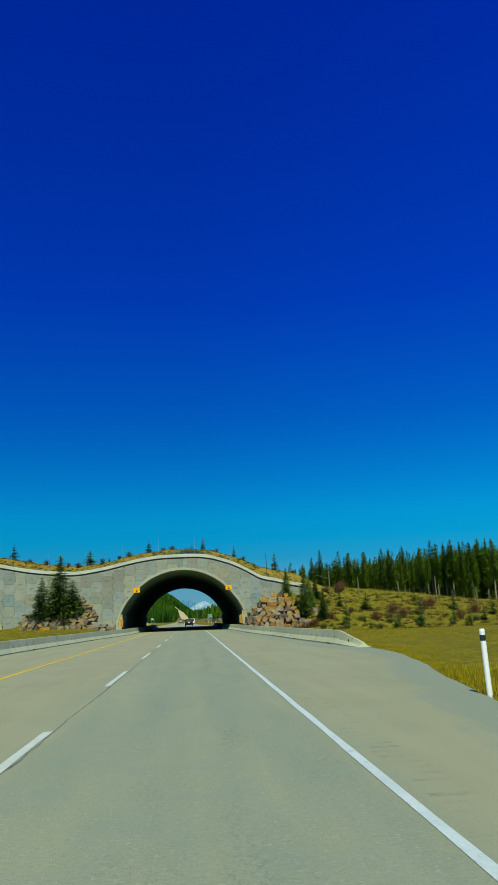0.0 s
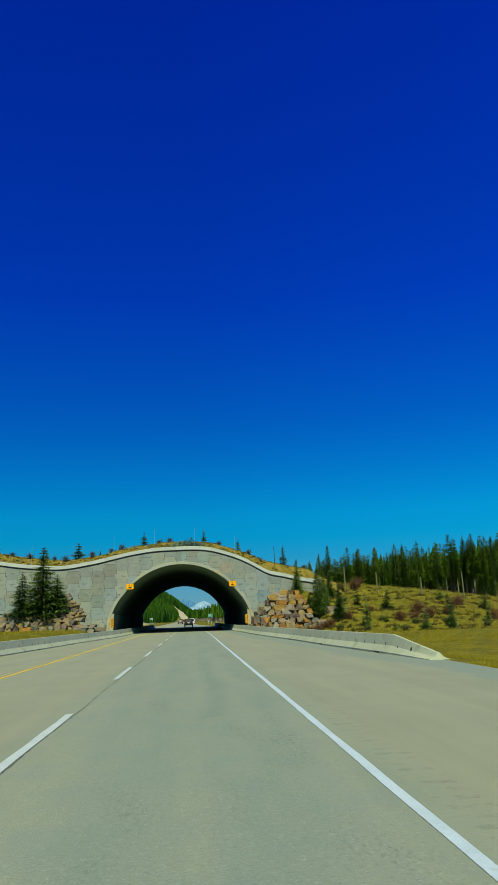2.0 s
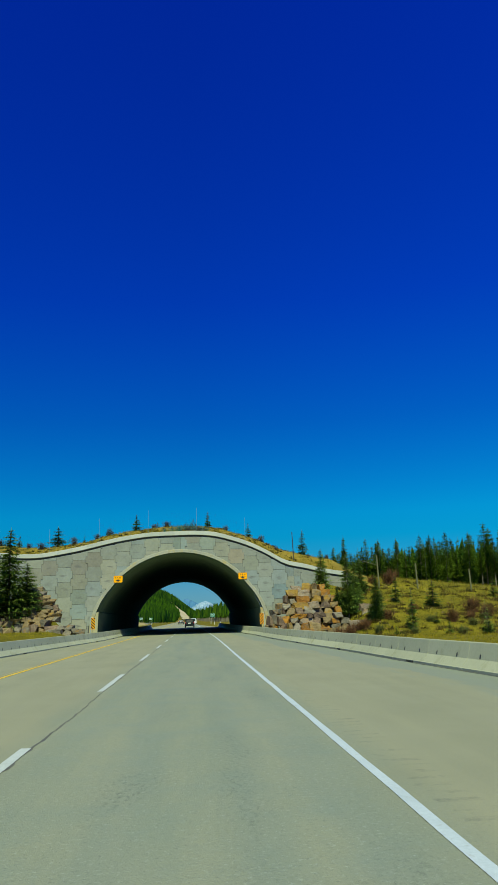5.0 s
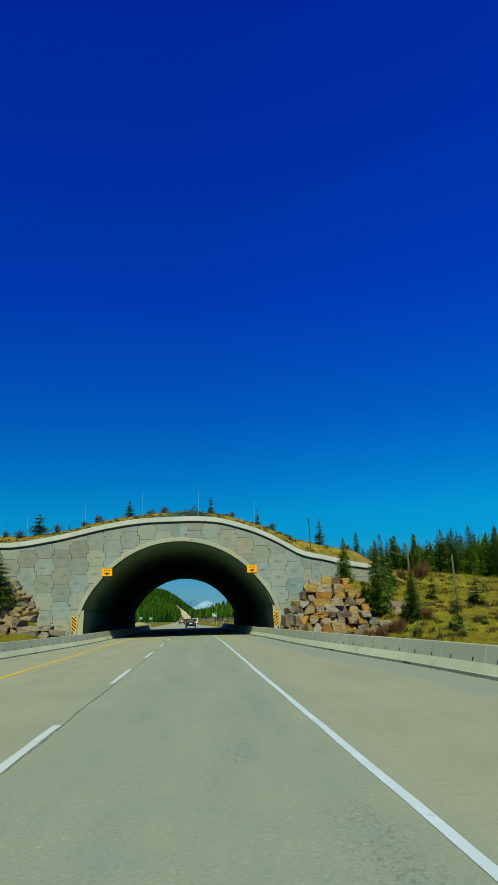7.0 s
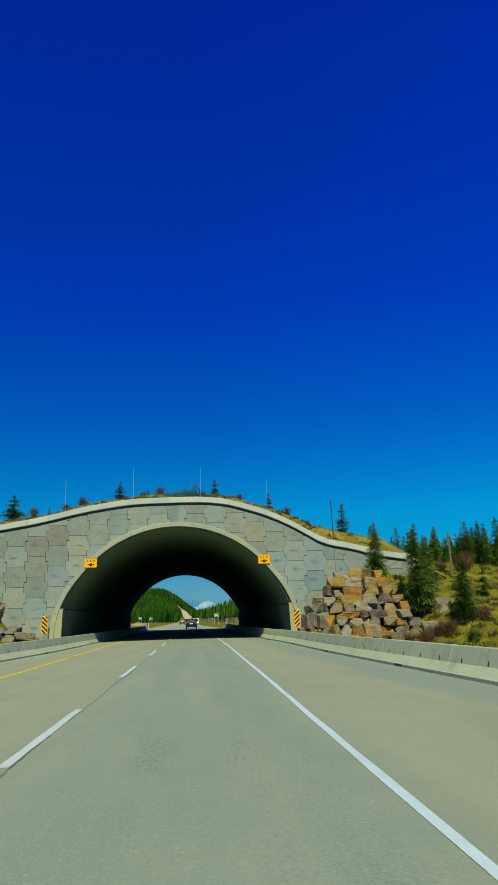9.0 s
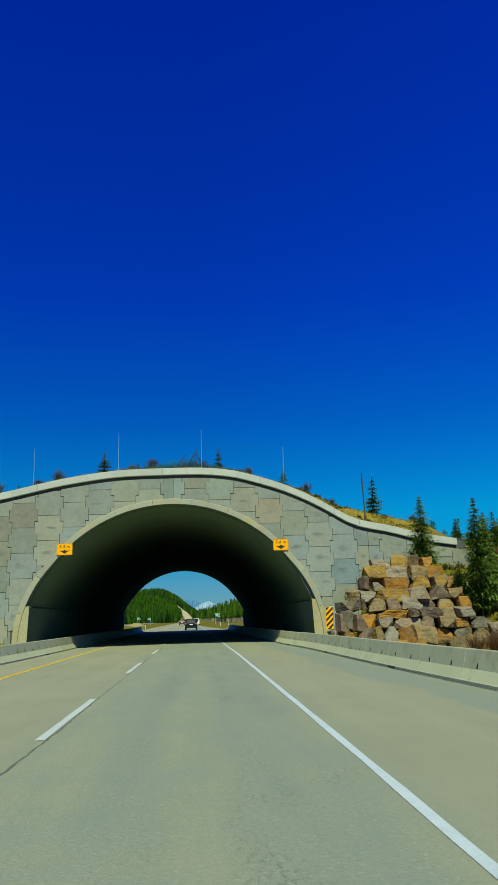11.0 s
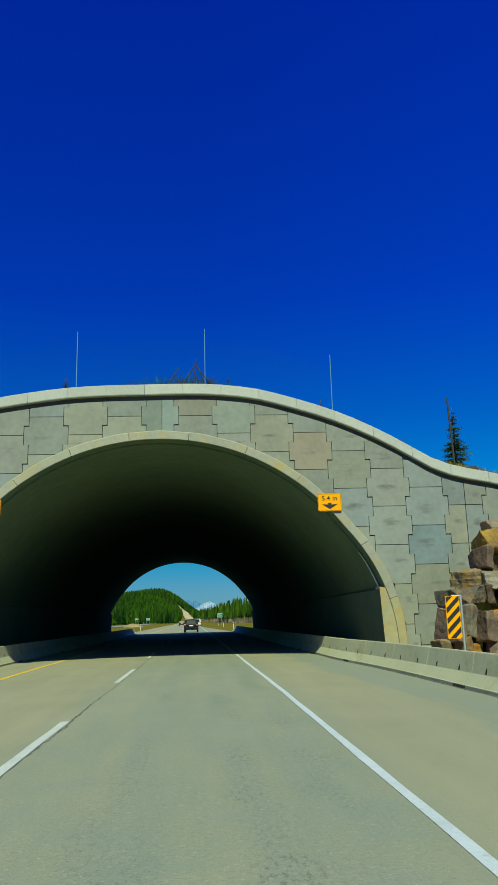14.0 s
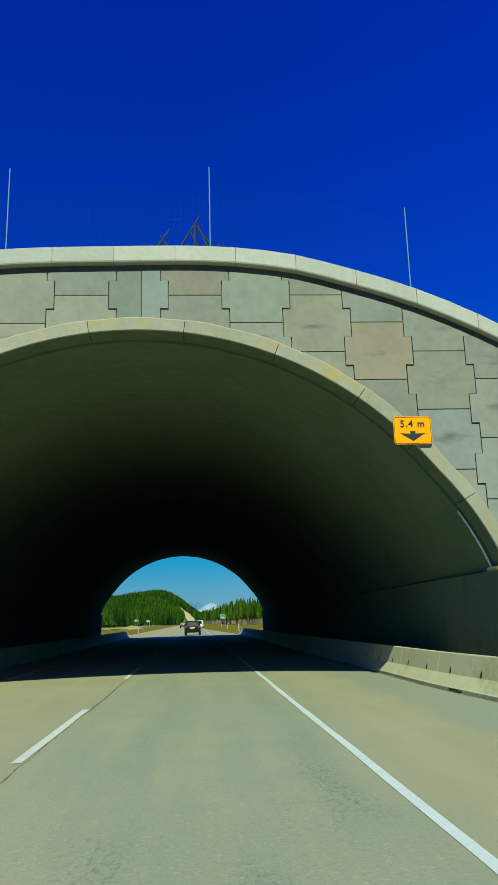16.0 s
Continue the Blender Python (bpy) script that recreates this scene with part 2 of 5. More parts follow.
def road_material():
    """Bleached asphalt: greyer traffic lanes, beige shoulders, pitted wheel tracks, long faint streaks."""
    m = surface("asphalt", (0.252, 0.25, 0.16), (0.325, 0.313, 0.204), grain=45, broad=0.35, bump=0.5, rough=0.9)
    n, l = m.node_tree.nodes, m.node_tree.links
    b = n["Principled BSDF"]
    col = b.inputs["Base Color"].links[0].from_socket
    f = node_maths(m)
    pos = n.new("ShaderNodeNewGeometry").outputs["Position"]
    xyz = n.new("ShaderNodeSeparateXYZ")
    l.new(pos, xyz.inputs[0])
    x = xyz.outputs["X"]
    stretched = n.new("ShaderNodeMapping")
    stretched.inputs["Scale"].default_value = (1.0, 0.06, 1)
    l.new(pos, stretched.inputs["Vector"])
    streak = noise_node(m, stretched.outputs["Vector"], 1.6, 4)
    wob = f("MULTIPLY", f("SUBTRACT", noise_node(m, pos, 0.4, 2), 0.5), 0.8)
    xs = f("ADD", x, wob)
    # lanes are greyer than the shoulders
    lane = f("MULTIPLY", f("SMOOTH_MIN", f("MULTIPLY", f("ADD", xs, 2.5), 1.2), f("MULTIPLY", f("SUBTRACT", 2.3, xs), 1.2), 0.2), 1.0)
    lane = f("MINIMUM", f("MAXIMUM", lane, 0.0), 1.0)
    col = blend(m, f("MULTIPLY", lane, 0.8), col, (0.235, 0.265, 0.195))
    col = blend(m, f("MULTIPLY", f("SUBTRACT", streak, 0.42), 1.6), col, (0.35, 0.332, 0.208))
    # pitted wheel tracks
    track = 0.0
    for c in (-0.62, 0.48, 1.22):
        d = f("DIVIDE", f("SUBTRACT", xs, c), 0.25)
        g = f("POWER", 2.718, f("MULTIPLY", f("MULTIPLY", d, d), -1.0))
        track = g if isinstance(track, float) else f("ADD", track, g)
    drawn = n.new("ShaderNodeMapping")
    drawn.inputs["Scale"].default_value = (1.0, 0.38, 1)
    l.new(pos, drawn.inputs["Vector"])
    patch = noise_node(m, drawn.outputs["Vector"], 0.7, 3)
    pit = f("MULTIPLY", f("SUBTRACT", noise_node(m, drawn.outputs["Vector"], 22.0, 6, 0.8), 0.51), 13.0)
    pit = f("MULTIPLY", f("MINIMUM", f("MAXIMUM", pit, 0.0), 1.0), f("MINIMUM", f("MAXIMUM", f("MULTIPLY", f("SUBTRACT", patch, 0.46), 6.0), 0.0), 1.0))
    col = blend(m, f("MULTIPLY", f("MULTIPLY", pit, track), 0.9), col, (0.07, 0.078, 0.06))
    col = blend(m, f("MULTIPLY", track, 0.4), col, (0.225, 0.255, 0.2))
    speck = f("MULTIPLY", f("SUBTRACT", noise_node(m, pos, 24.0, 4, 0.85), 0.54), 8.0)
    col = blend(m, f("MULTIPLY", f("MINIMUM", f("MAXIMUM", speck, 0.0), 1.0), f("ADD", 0.15, f("MULTIPLY", lane, 0.45))), col, (0.13, 0.145, 0.115))
    flake = f("MULTIPLY", f("SUBTRACT", noise_node(m, pos, 19.0, 4, 0.85), 0.55), 8.0)
    col = blend(m, f("MULTIPLY", f("MINIMUM", f("MAXIMUM", flake, 0.0), 1.0), f("MULTIPLY", lane, 0.5)), col, (0.42, 0.46, 0.38))
    slow = n.new("ShaderNodeMapping")
    slow.inputs["Scale"].default_value = (1.0, 0.16, 1)
    l.new(pos, slow.inputs["Vector"])
    drift = f("MINIMUM", f("MAXIMUM", f("MULTIPLY", f("SUBTRACT", noise_node(m, slow.outputs["Vector"], 0.9, 3), 0.45), 4.0), 0.0), 1.0)
    col = blend(m, f("MULTIPLY", drift, 0.3), col, (0.335, 0.325, 0.22))
    mottle = f("MINIMUM", f("MAXIMUM", f("MULTIPLY", f("SUBTRACT", noise_node(m, pos, 1.1, 5, 0.65), 0.47), 5.0), 0.0), 1.0)
    col = blend(m, f("MULTIPLY", f("MULTIPLY", mottle, lane), 0.35), col, (0.2, 0.25, 0.21))
    # greyer strip beside the barrier, with a ragged edge
    reach = n.new("ShaderNodeAttribute")
    reach.attribute_name = "edge_offset"
    ragged = f("ADD", f("MULTIPLY", f("SUBTRACT", streak, 0.5), 2.6), f("MULTIPLY", f("SUBTRACT", noise_node(m, pos, 0.9, 5), 0.5), 0.9))
    wide = f("ADD", 1.6, f("MINIMUM", f("MAXIMUM", f("DIVIDE", f("SUBTRACT", 44.0, xyz.outputs["Y"]), 10.0), 0.0), 0.9))
    gutter = f("MINIMUM", f("MAXIMUM", f("MULTIPLY", f("ADD", f("ADD", reach.outputs["Fac"], wide), ragged), 2.6), 0.0), 1.0)
    col = blend(m, f("MULTIPLY", gutter, 0.75), col, (0.222, 0.255, 0.205))
    # milled rumble marks outside the edge line
    xr = f("ADD", x, f("MULTIPLY", f("SUBTRACT", noise_node(m, pos, 6.0, 3), 0.5), 0.25))
    band = f("MULTIPLY", f("GREATER_THAN", xr, 1.97), f("LESS_THAN", xr, 2.36))
    mark = f("MULTIPLY", f("GREATER_THAN", f("SINE", f("MULTIPLY", xyz.outputs["Y"], 20.9)), 0.25), band)
    worn = f("MINIMUM", f("MAXIMUM", f("MULTIPLY", f("SUBTRACT", noise_node(m, pos, 1.4, 6, 0.85), 0.49), 6.0), 0.0), 1.0)
    col = blend(m, f("MULTIPLY", f("MULTIPLY", mark, worn), f("MULTIPLY", 0.6, f("MINIMUM", f("MAXIMUM", f("DIVIDE", f("SUBTRACT", 56.0, xyz.outputs["Y"]), 20.0), 0.0), 1.0))), col, (0.14, 0.145, 0.11))
    l.new(col, b.inputs["Base Color"])
    b.inputs["Specular IOR Level"].default_value = 0.25
    return m


def panel_material(name="panel_concrete", cast=(1.0, 1.0, 1.0)):
    """Grey precast concrete that differs a little in hue from panel to panel, with dark smudges at the middle of some."""
    m = surface(name, (0.183, 0.193, 0.168), (0.265, 0.277, 0.245), grain=5, broad=0.9, bump=0.12, vary=0.3)
    n, l = m.node_tree.nodes, m.node_tree.links
    b = n["Principled BSDF"]
    col = b.inputs["Base Color"].links[0].from_socket
    f = node_maths(m)
    rand = n.new("ShaderNodeObjectInfo").outputs["Random"]
    hue = n.new("ShaderNodeValToRGB")
    hue.color_ramp.interpolation = "CONSTANT"
    stops = [(0.0, (1.02, 1.02, 0.97)), (0.24, (1.05, 1.04, 0.92)), (0.46, (0.92, 1.0, 1.06)), (0.6, (1.1, 1.04, 0.9)), (0.78, (0.98, 1.02, 1.0)), (0.92, (0.9, 0.97, 1.02))]
    while len(hue.color_ramp.elements) < len(stops):
        hue.color_ramp.elements.new(0.99)
    for e, (p, c) in zip(hue.color_ramp.elements, stops):
        e.position, e.color = p, (*[v * k for v, k in zip(c, cast)], 1)
    l.new(f("FRACT", f("MULTIPLY", rand, 7.31)), hue.inputs["Fac"])
    one = n.new("ShaderNodeValue")
    one.outputs[0].default_value = 1.0
    col = blend(m, one.outputs[0], col, hue.outputs["Color"], "MULTIPLY")
    co = n.new("ShaderNodeTexCoord").outputs["Generated"]
    pos = n.new("ShaderNodeNewGeometry").outputs["Position"]
    xyz = n.new("ShaderNodeSeparateXYZ")
    l.new(co, xyz.inputs[0])
    streaky = n.new("ShaderNodeMapping")
    streaky.inputs["Scale"].default_value = (0.7, 1, 2.6)
    l.new(pos, streaky.inputs["Vector"])
    dx = f("DIVIDE", f("SUBTRACT", xyz.outputs["X"], f("ADD", 0.38, f("MULTIPLY", f("FRACT", f("MULTIPLY", rand, 9.1)), 0.24))), 0.28)
    dz = f("DIVIDE", f("SUBTRACT", xyz.outputs["Z"], f("ADD", 0.4, f("MULTIPLY", f("FRACT", f("MULTIPLY", rand, 13.7)), 0.2))), f("ADD", 0.06, f("MULTIPLY", f("FRACT", f("MULTIPLY", rand, 5.3)), 0.12)))
    d = f("SQRT", f("ADD", f("MULTIPLY", dx, dx), f("MULTIPLY", dz, dz)))
    near = f("SUBTRACT", f("ADD", 0.85, f("MULTIPLY", f("SUBTRACT", noise_node(m, streaky.outputs["Vector"], 2.6, 4, 0.6), 0.5), 3.4)), d)
    some = f("GREATER_THAN", f("FRACT", f("MULTIPLY", rand, 3.7)), 0.22)
    height = n.new("ShaderNodeSeparateXYZ")
    l.new(pos, height.inputs[0])
    some = f("MULTIPLY", some, f("LESS_THAN", height.outputs["Z"], 8.3))
    mask = f("MULTIPLY", f("MINIMUM", f("MAXIMUM", f("MULTIPLY", near, 0.9), 0.0), 1.0), f("MULTIPLY", some, 0.8))
    col = blend(m, mask, col, (0.11, 0.11, 0.105))
    l.new(col, b.inputs["Base Color"])
    return m


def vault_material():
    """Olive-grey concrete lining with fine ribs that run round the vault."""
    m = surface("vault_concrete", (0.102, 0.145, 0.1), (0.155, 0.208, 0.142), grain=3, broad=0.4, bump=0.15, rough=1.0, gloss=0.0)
    n, l = m.node_tree.nodes, m.node_tree.links
    b = n["Principled BSDF"]
    pos = n.new("ShaderNodeNewGeometry").outputs["Position"]
    xyz = n.new("ShaderNodeSeparateXYZ")
    l.new(pos, xyz.inputs[0])
    f = node_maths(m)
    rib = f("MULTIPLY", f("SINE", f("MULTIPLY", xyz.outputs["Y"], 13.0)), f("MINIMUM", f("MAXIMUM", f("MULTIPLY", f("SUBTRACT", xyz.outputs["Z"], 3.0), 0.25), 0.0), 1.0))
    bp = n.new("ShaderNodeBump")
    bp.inputs["Strength"].default_value, bp.inputs["Distance"].default_value = 0.2, 0.02
    l.new(rib, bp.inputs["Height"])
    l.new(b.inputs["Normal"].links[0].from_socket, bp.inputs["Normal"])
    l.new(bp.outputs["Normal"], b.inputs["Normal"])
    return m


M_ROAD, M_PANEL, M_VAULT = road_material(), panel_material(), vault_material()
M_PANEL_BROWN = panel_material("brownish_panel_concrete", (1.02, 0.86, 0.74))
M_PANEL_BLUE = panel_material("bluish_panel_concrete", (0.86, 0.98, 1.06))
ROCKS = {
    "t": rock_material("tan_sandstone", (0.125, 0.09, 0.045), (0.31, 0.225, 0.115), (0.3, 0.17, 0.03)),
    "o": rock_material("rust_sandstone", (0.19, 0.085, 0.018), (0.42, 0.2, 0.032), (0.2, 0.13, 0.07)),
    "y": rock_material("ochre_sandstone", (0.22, 0.13, 0.028), (0.45, 0.28, 0.065), (0.24, 0.15, 0.07)),
    "g": rock_material("grey_sandstone", (0.105, 0.092, 0.068), (0.28, 0.24, 0.175), (0.28, 0.16, 0.05), (0.54, 0.68)),
    "d": rock_material("brown_sandstone", (0.085, 0.06, 0.045), (0.22, 0.15, 0.1), (0.27, 0.2, 0.12)),
    "w": rock_material("pale_sandstone", (0.165, 0.125, 0.085), (0.36, 0.285, 0.2), (0.28, 0.17, 0.09)),
}


def car_paint(name, colour, rough=0.3, metal=0.0):
    m = surface(name, colour, tuple(min(1, c * 1.15) for c in colour), grain=3, rough=rough, bump=0, metal=metal)
    return m


M_CARDARK = car_paint("car_paint_dark", (0.008, 0.014, 0.018), rough=0.5)
M_CARWHITE = car_paint("car_paint_white", (0.45, 0.47, 0.48))
M_CARGREY = car_paint("car_paint_grey", (0.03, 0.04, 0.05))
M_GLASS = car_paint("car_glass", (0.012, 0.018, 0.022), rough=0.3)
M_GLASS.node_tree.nodes["Principled BSDF"].inputs["Specular IOR Level"].default_value = 0.1
M_CARGREY.node_tree.nodes["Principled BSDF"].inputs["Specular IOR Level"].default_value = 0.05
M_CARDARK.node_tree.nodes["Principled BSDF"].inputs["Specular IOR Level"].default_value = 0.05
M_TYRE = car_paint("tyre_rubber", (0.02, 0.02, 0.02), rough=0.9)
M_RED = car_paint("tail_lamp_red", (0.4, 0.01, 0.01))


# ---- mesh helpers ----
def shape(name, verts, faces, material, parent=None, label="", smooth=False):
    me = bpy.data.meshes.new(name)
    me.from_pydata([tuple(v) for v in verts], [], [tuple(f) for f in faces])
    me.update()
    if smooth:
        me.polygons.foreach_set("use_smooth", [True] * len(me.polygons))
    me.materials.append(material)
    ob = new(name, me)
    if parent is not None:
        ob.parent = parent
    if label:
        ob["label"] = label
    return ob


def part(name, bm, material, parent=None, label="", smooth=False):
    me = bpy.data.meshes.new(name)
    bm.to_mesh(me)
    bm.free()
    if smooth:
        me.polygons.foreach_set("use_smooth", [True] * len(me.polygons))
    me.materials.append(material)
    ob = new(name, me)
    if parent is not None:
        ob.parent = parent
    if label:
        ob["label"] = label
    return ob


def box(bm, x0, x1, y0, y1, z0, z1, bevel=0.0):
    made = bmesh.ops.create_cube(bm, size=1)
    bmesh.ops.scale(bm, vec=(x1 - x0, y1 - y0, z1 - z0), verts=made["verts"])
    bmesh.ops.translate(bm, vec=((x0 + x1) / 2, (y0 + y1) / 2, (z0 + z1) / 2), verts=made["verts"])
    if bevel:
        edges = list({e for v in made["verts"] for e in v.link_edges})
        bmesh.ops.bevel(bm, geom=edges, offset=bevel, segments=2, affect="EDGES", profile=0.5)
    return bm


def tube(bm, a, c, r0, r1, sides=8):
    a, c = Vector(a), Vector(c)
    m = Matrix.Translation((a + c) / 2) @ (c - a).to_track_quat("Z", "Y").to_matrix().to_4x4()
    bmesh.ops.create_cone(bm, cap_ends=True, segments=sides, radius1=r0, radius2=r1, depth=(c - a).length, matrix=m)
    return bm


def smooth_step(v):
    v = np.clip(v, 0, 1)
    return v * v * (3 - 2 * v)


def curve(points):
    """A smooth curve through (x, y) points, as a function."""
    px, py = np.array(points, float).T
    m = np.gradient(py, px)

    def f(x):
        x = np.clip(np.asarray(x, float), px[0], px[-1])
        i = np.clip(np.searchsorted(px, x) - 1, 0, len(px) - 2)
        h = px[i + 1] - px[i]
        t = (x - px[i]) / h
        return (2 * t**3 - 3 * t**2 + 1) * py[i] + (t**3 - 2 * t**2 + t) * h * m[i] + (-2 * t**3 + 3 * t**2) * py[i + 1] + (t**3 - t**2) * h * m[i + 1]
    return f


def wave(x, y, size, seed=0.0):
    """Cheap smooth unevenness in -1..1."""
    x, y = x / size, y / size
    return (np.sin(x * 1.7 + seed + 1.3 * np.sin(y * 0.9 + seed)) + np.sin(y * 2.1 - seed * 2 + 1.1 * np.sin(x * 1.3)) + np.sin((x + y) * 3.1 + seed * 3)) / 3


# ---- plan ----
WALL = 104.75          # front of the panels
EXIT = 166.2
ARCH_X, ARCH_Z, ARCH_R, RING_R = -1.36, -0.43, 8.54, 8.88
LEG, SPRING = 7.98, 2.42
ARCH2_X = -33.9
coping_top = curve([(-60, 7.2), (-50, 8.3), (-42, 9.7), (-36, 10.3), (-33.5, 10.38), (-30, 10.15), (-25.6, 9.6), (-21.9, 8.89), (-18.2, 8.47), (-15.9, 8.35), (-12.2, 8.82), (-7.1, 9.88), (-4.8, 10.2), (-2, 10.31), (1.2, 10.27), (2.3, 10.13), (3.7, 9.76), (5.1, 9.31), (6.4, 8.76), (7.65, 8.11), (9.1, 7.27), (11.5, 6.67), (13.4, 6.18), (16, 5.75)])
road_right = curve([(-60, 4.6), (5, 4.6), (12.5, 5.0), (17, 5.7), (24, 7.0), (30, 7.8), (36, 7.9), (42, 7.2), (50, 6.8), (60, 6.5), (80, 5.8), (104, 5.2), (112, 5.0), (170, 5.0), (178, 4.7), (2000, 4.7)])
barrier_right = curve([(34, 7.5), (41.6, 7.15), (51, 6.7), (61.5, 6.4), (68, 6.08), (72, 5.92), (82, 5.54), (92, 5.38), (98, 5.28), (101, 5.15), (104.3, 4.94), (109, 4.88), (170, 4.88)])
barrier_left = curve([(-20, -10.4), (20, -10.2), (41, -9.95), (51, -9.65), (62, -9.15), (70, -8.8), (81, -8.15), (90, -7.6), (102, -7.38), (108, -7.36), (170, -7.36)])
crest = curve([(7.4, 0), (8.6, 0.15), (9.5, 2.0), (10.3, 3.5), (11.5, 4.6), (13, 5.3), (15, 5.8), (18, 5.6), (21, 5.7), (25, 5.2), (29.3, 4.8), (37.7, 3.7), (46, 2.9), (63, 2.4), (120, 3.0)])
crest_left = curve([(-26, 0.1), (-23, 0.6), (-20.5, 2.2), (-17.5, 3.2), (-15.2, 3.2), (-13.6, 0.9), (-12.5, 0.0), (-11.5, 0.0), (-10.3, 0)])


def bend(y):
    """The road's slight lean to the left from the tunnel on."""
    return -0.0066 * np.maximum(0.0, np.asarray(y, float) - 108)


def rocky_slope(x):
    """Where the slope right of the wall starts and ends: steep by the boulders, gentle further out."""
    k = smooth_step((x - 12.5) / 4.5)
    pile = 1 - smooth_step((x - 11) / 2)
    return 98.8 - 9.1 * k - 1.3 * pile, 104.8 + 4.9 * k - 3.2 * pile


def ground_height(x, y):
    x, y = np.asarray(x, float), np.asarray(y, float)
    edge = road_right(y)
    z = np.full(np.broadcast(x, y).shape, -0.12)
    d = x - edge
    z = np.where(d > 0.0, -0.03 - 0.3 * smooth_step(d / 6) + 0.02 * wave(x, y, 3.0), z)
    y0, y1 = rocky_slope(x)
    rise = crest(x) * np.clip((y - y0) / (y1 - y0), 0, 1) * (1 - smooth_step((y - 165) / 60))
    z = np.where(x > 7.4, z + rise + 0.12 * wave(x, y, 1.7, 2) * np.clip(rise, 0, 1), z)
    left = barrier_left(y) - 0.5 - x
    z = np.where((left > 0) & (x > -27), z + 0.95 * smooth_step(left / 5) * (1 - smooth_step((y - 170) / 20)) + 0.06 * wave(x, y, 2.0, 4), z)
    z = np.where((x < -10.3) & (x > -26) & (y < 160), z + crest_left(x) * np.clip((y - 97.5) / 7, 0, 1), z)
    hill = 53 * smooth_step((y - 650) / 850) * smooth_step((26 - x) / 95) * (1 - 0.26 * smooth_step((-55 - x) / 130)) * (0.96 + 0.06 * wave(x, y, 55, 1))
    hill = hill + 5 * smooth_step((y - 500) / 500) * smooth_step((x - 12) / 60)
    return z + hill


def fill_height(x, y):
    x, y = np.asarray(x, float), np.asarray(y, float)
    inward = np.minimum(y - (WALL + 0.45), EXIT - 0.4 - y)
    z = coping_top(x) - 0.12 + (0.23 + 0.1 * smooth_step((x - 5) / 4)) * np.clip(inward, 0, 5) + 0.05 * np.clip(inward - 5, 0, 7) + 0.1 * wave(x, y, 1.6, 5) * np.clip(inward, 0, 1)
    return z - np.clip(x - 15, 0, 20) * 0.45


# ---- ground ----
def sheet(name, xs, ys, height, material, label, category):
    gx, gy = np.meshgrid(xs, ys)
    gz = height(gx, gy)
    nx, ny = len(xs), len(ys)
    verts = np.stack([gx, gy, gz], -1).reshape(-1, 3)
    faces = [(j * nx + i, j * nx + i + 1, (j + 1) * nx + i + 1, (j + 1) * nx + i) for j in range(ny - 1) for i in range(nx - 1)]
    return tagged(shape(name, verts.tolist(), faces, material, smooth=True), label, category, kind="structure")


def lines(*spans):
    out = []
    for a, c, step in spans:
        out += list(np.arange(a, c, step))
    return np.array(out + [spans[-1][1]])


sheet("ground", lines((-4500, -500, 800), (-500, -100, 50), (-100, -30, 5), (-30, 40, 0.7), (40, 100, 3), (100, 500, 50), (500, 4500, 800)),
      lines((-600, -50, 60), (-50, 10, 6), (10, 130, 0.7), (130, 240, 3), (240, 1000, 20), (1000, 4800, 500)), ground_height, M_GROUND,
      "olive and straw coloured rough grass verge and slopes", "ground")
sheet("overpass_bank", lines((-60, -28, 2), (-28, 22, 0.6)), lines((WALL + 0.4, WALL + 14, 0.6), (WALL + 14, EXIT - 14, 5), (EXIT - 14, EXIT - 0.3, 2)), fill_height, M_FILL,
      "dry grassy earth bank over the tunnel", "earth bank")


def strip(name, ys, left, right, z, material, label, category, parent=None):
    verts, faces = [], []
    for i, y in enumerate(ys):
        verts += [(float(left(y)), y, z), (float(right(y)), y, z)]
        if i:
            a = 2 * i - 2
            faces.append((a, a + 1, a + 3, a + 2))
    ob = shape(name, verts, faces, material, parent)
    return tagged(ob, label, category, kind="structure")


road = strip("road", np.arange(-60, 1400, 2.0), lambda y: (float(barrier_left(y)) - 0.3 if y < 175 else -9.0) + bend(y), lambda y: float(road_right(y)) + 0.04 * math.sin(y * 0.9) + bend(y), 0.0, M_ROAD, "sun-bleached grey-beige asphalt highway carriageway", "road")
offsets = road.data.attributes.new("edge_offset", "FLOAT", "POINT")
for v, value in zip(road.data.vertices, offsets.data):
    k = float(smooth_step((v.co.y - 30) / 14))
    value.value = v.co.x - float(bend(v.co.y)) - (k * float(barrier_right(v.co.y)) + (1 - k) * (float(road_right(v.co.y)) + 1.2)) - 3 * float(smooth_step((v.co.y - 172) / 8))
strip("far_road", np.arange(-60, 1400, 20.0), lambda y: ARCH2_X - 6, lambda y: ARCH2_X + 6, 0.0, M_ROAD, "opposite carriageway of pale asphalt", "road")

# ---- road markings ----
crack_rng = np.random.default_rng(12)
CRACK_Y = np.arange(-1, 167, 0.14)
CRACK_X = -1.985 + 0.016 * np.sin(CRACK_Y * 0.8) + crack_rng.normal(0, 0.012, len(CRACK_Y))
CRACK_W = 0.0125 * np.clip(0.75 + 0.6 * np.sin(CRACK_Y * 0.37) + crack_rng.normal(0, 0.6, len(CRACK_Y)), 0.35, 2.0)


def crack_side(sign):
    return lambda y: float(np.interp(y, CRACK_Y, CRACK_X) + sign * np.interp(y, CRACK_Y, CRACK_W) + bend(y))


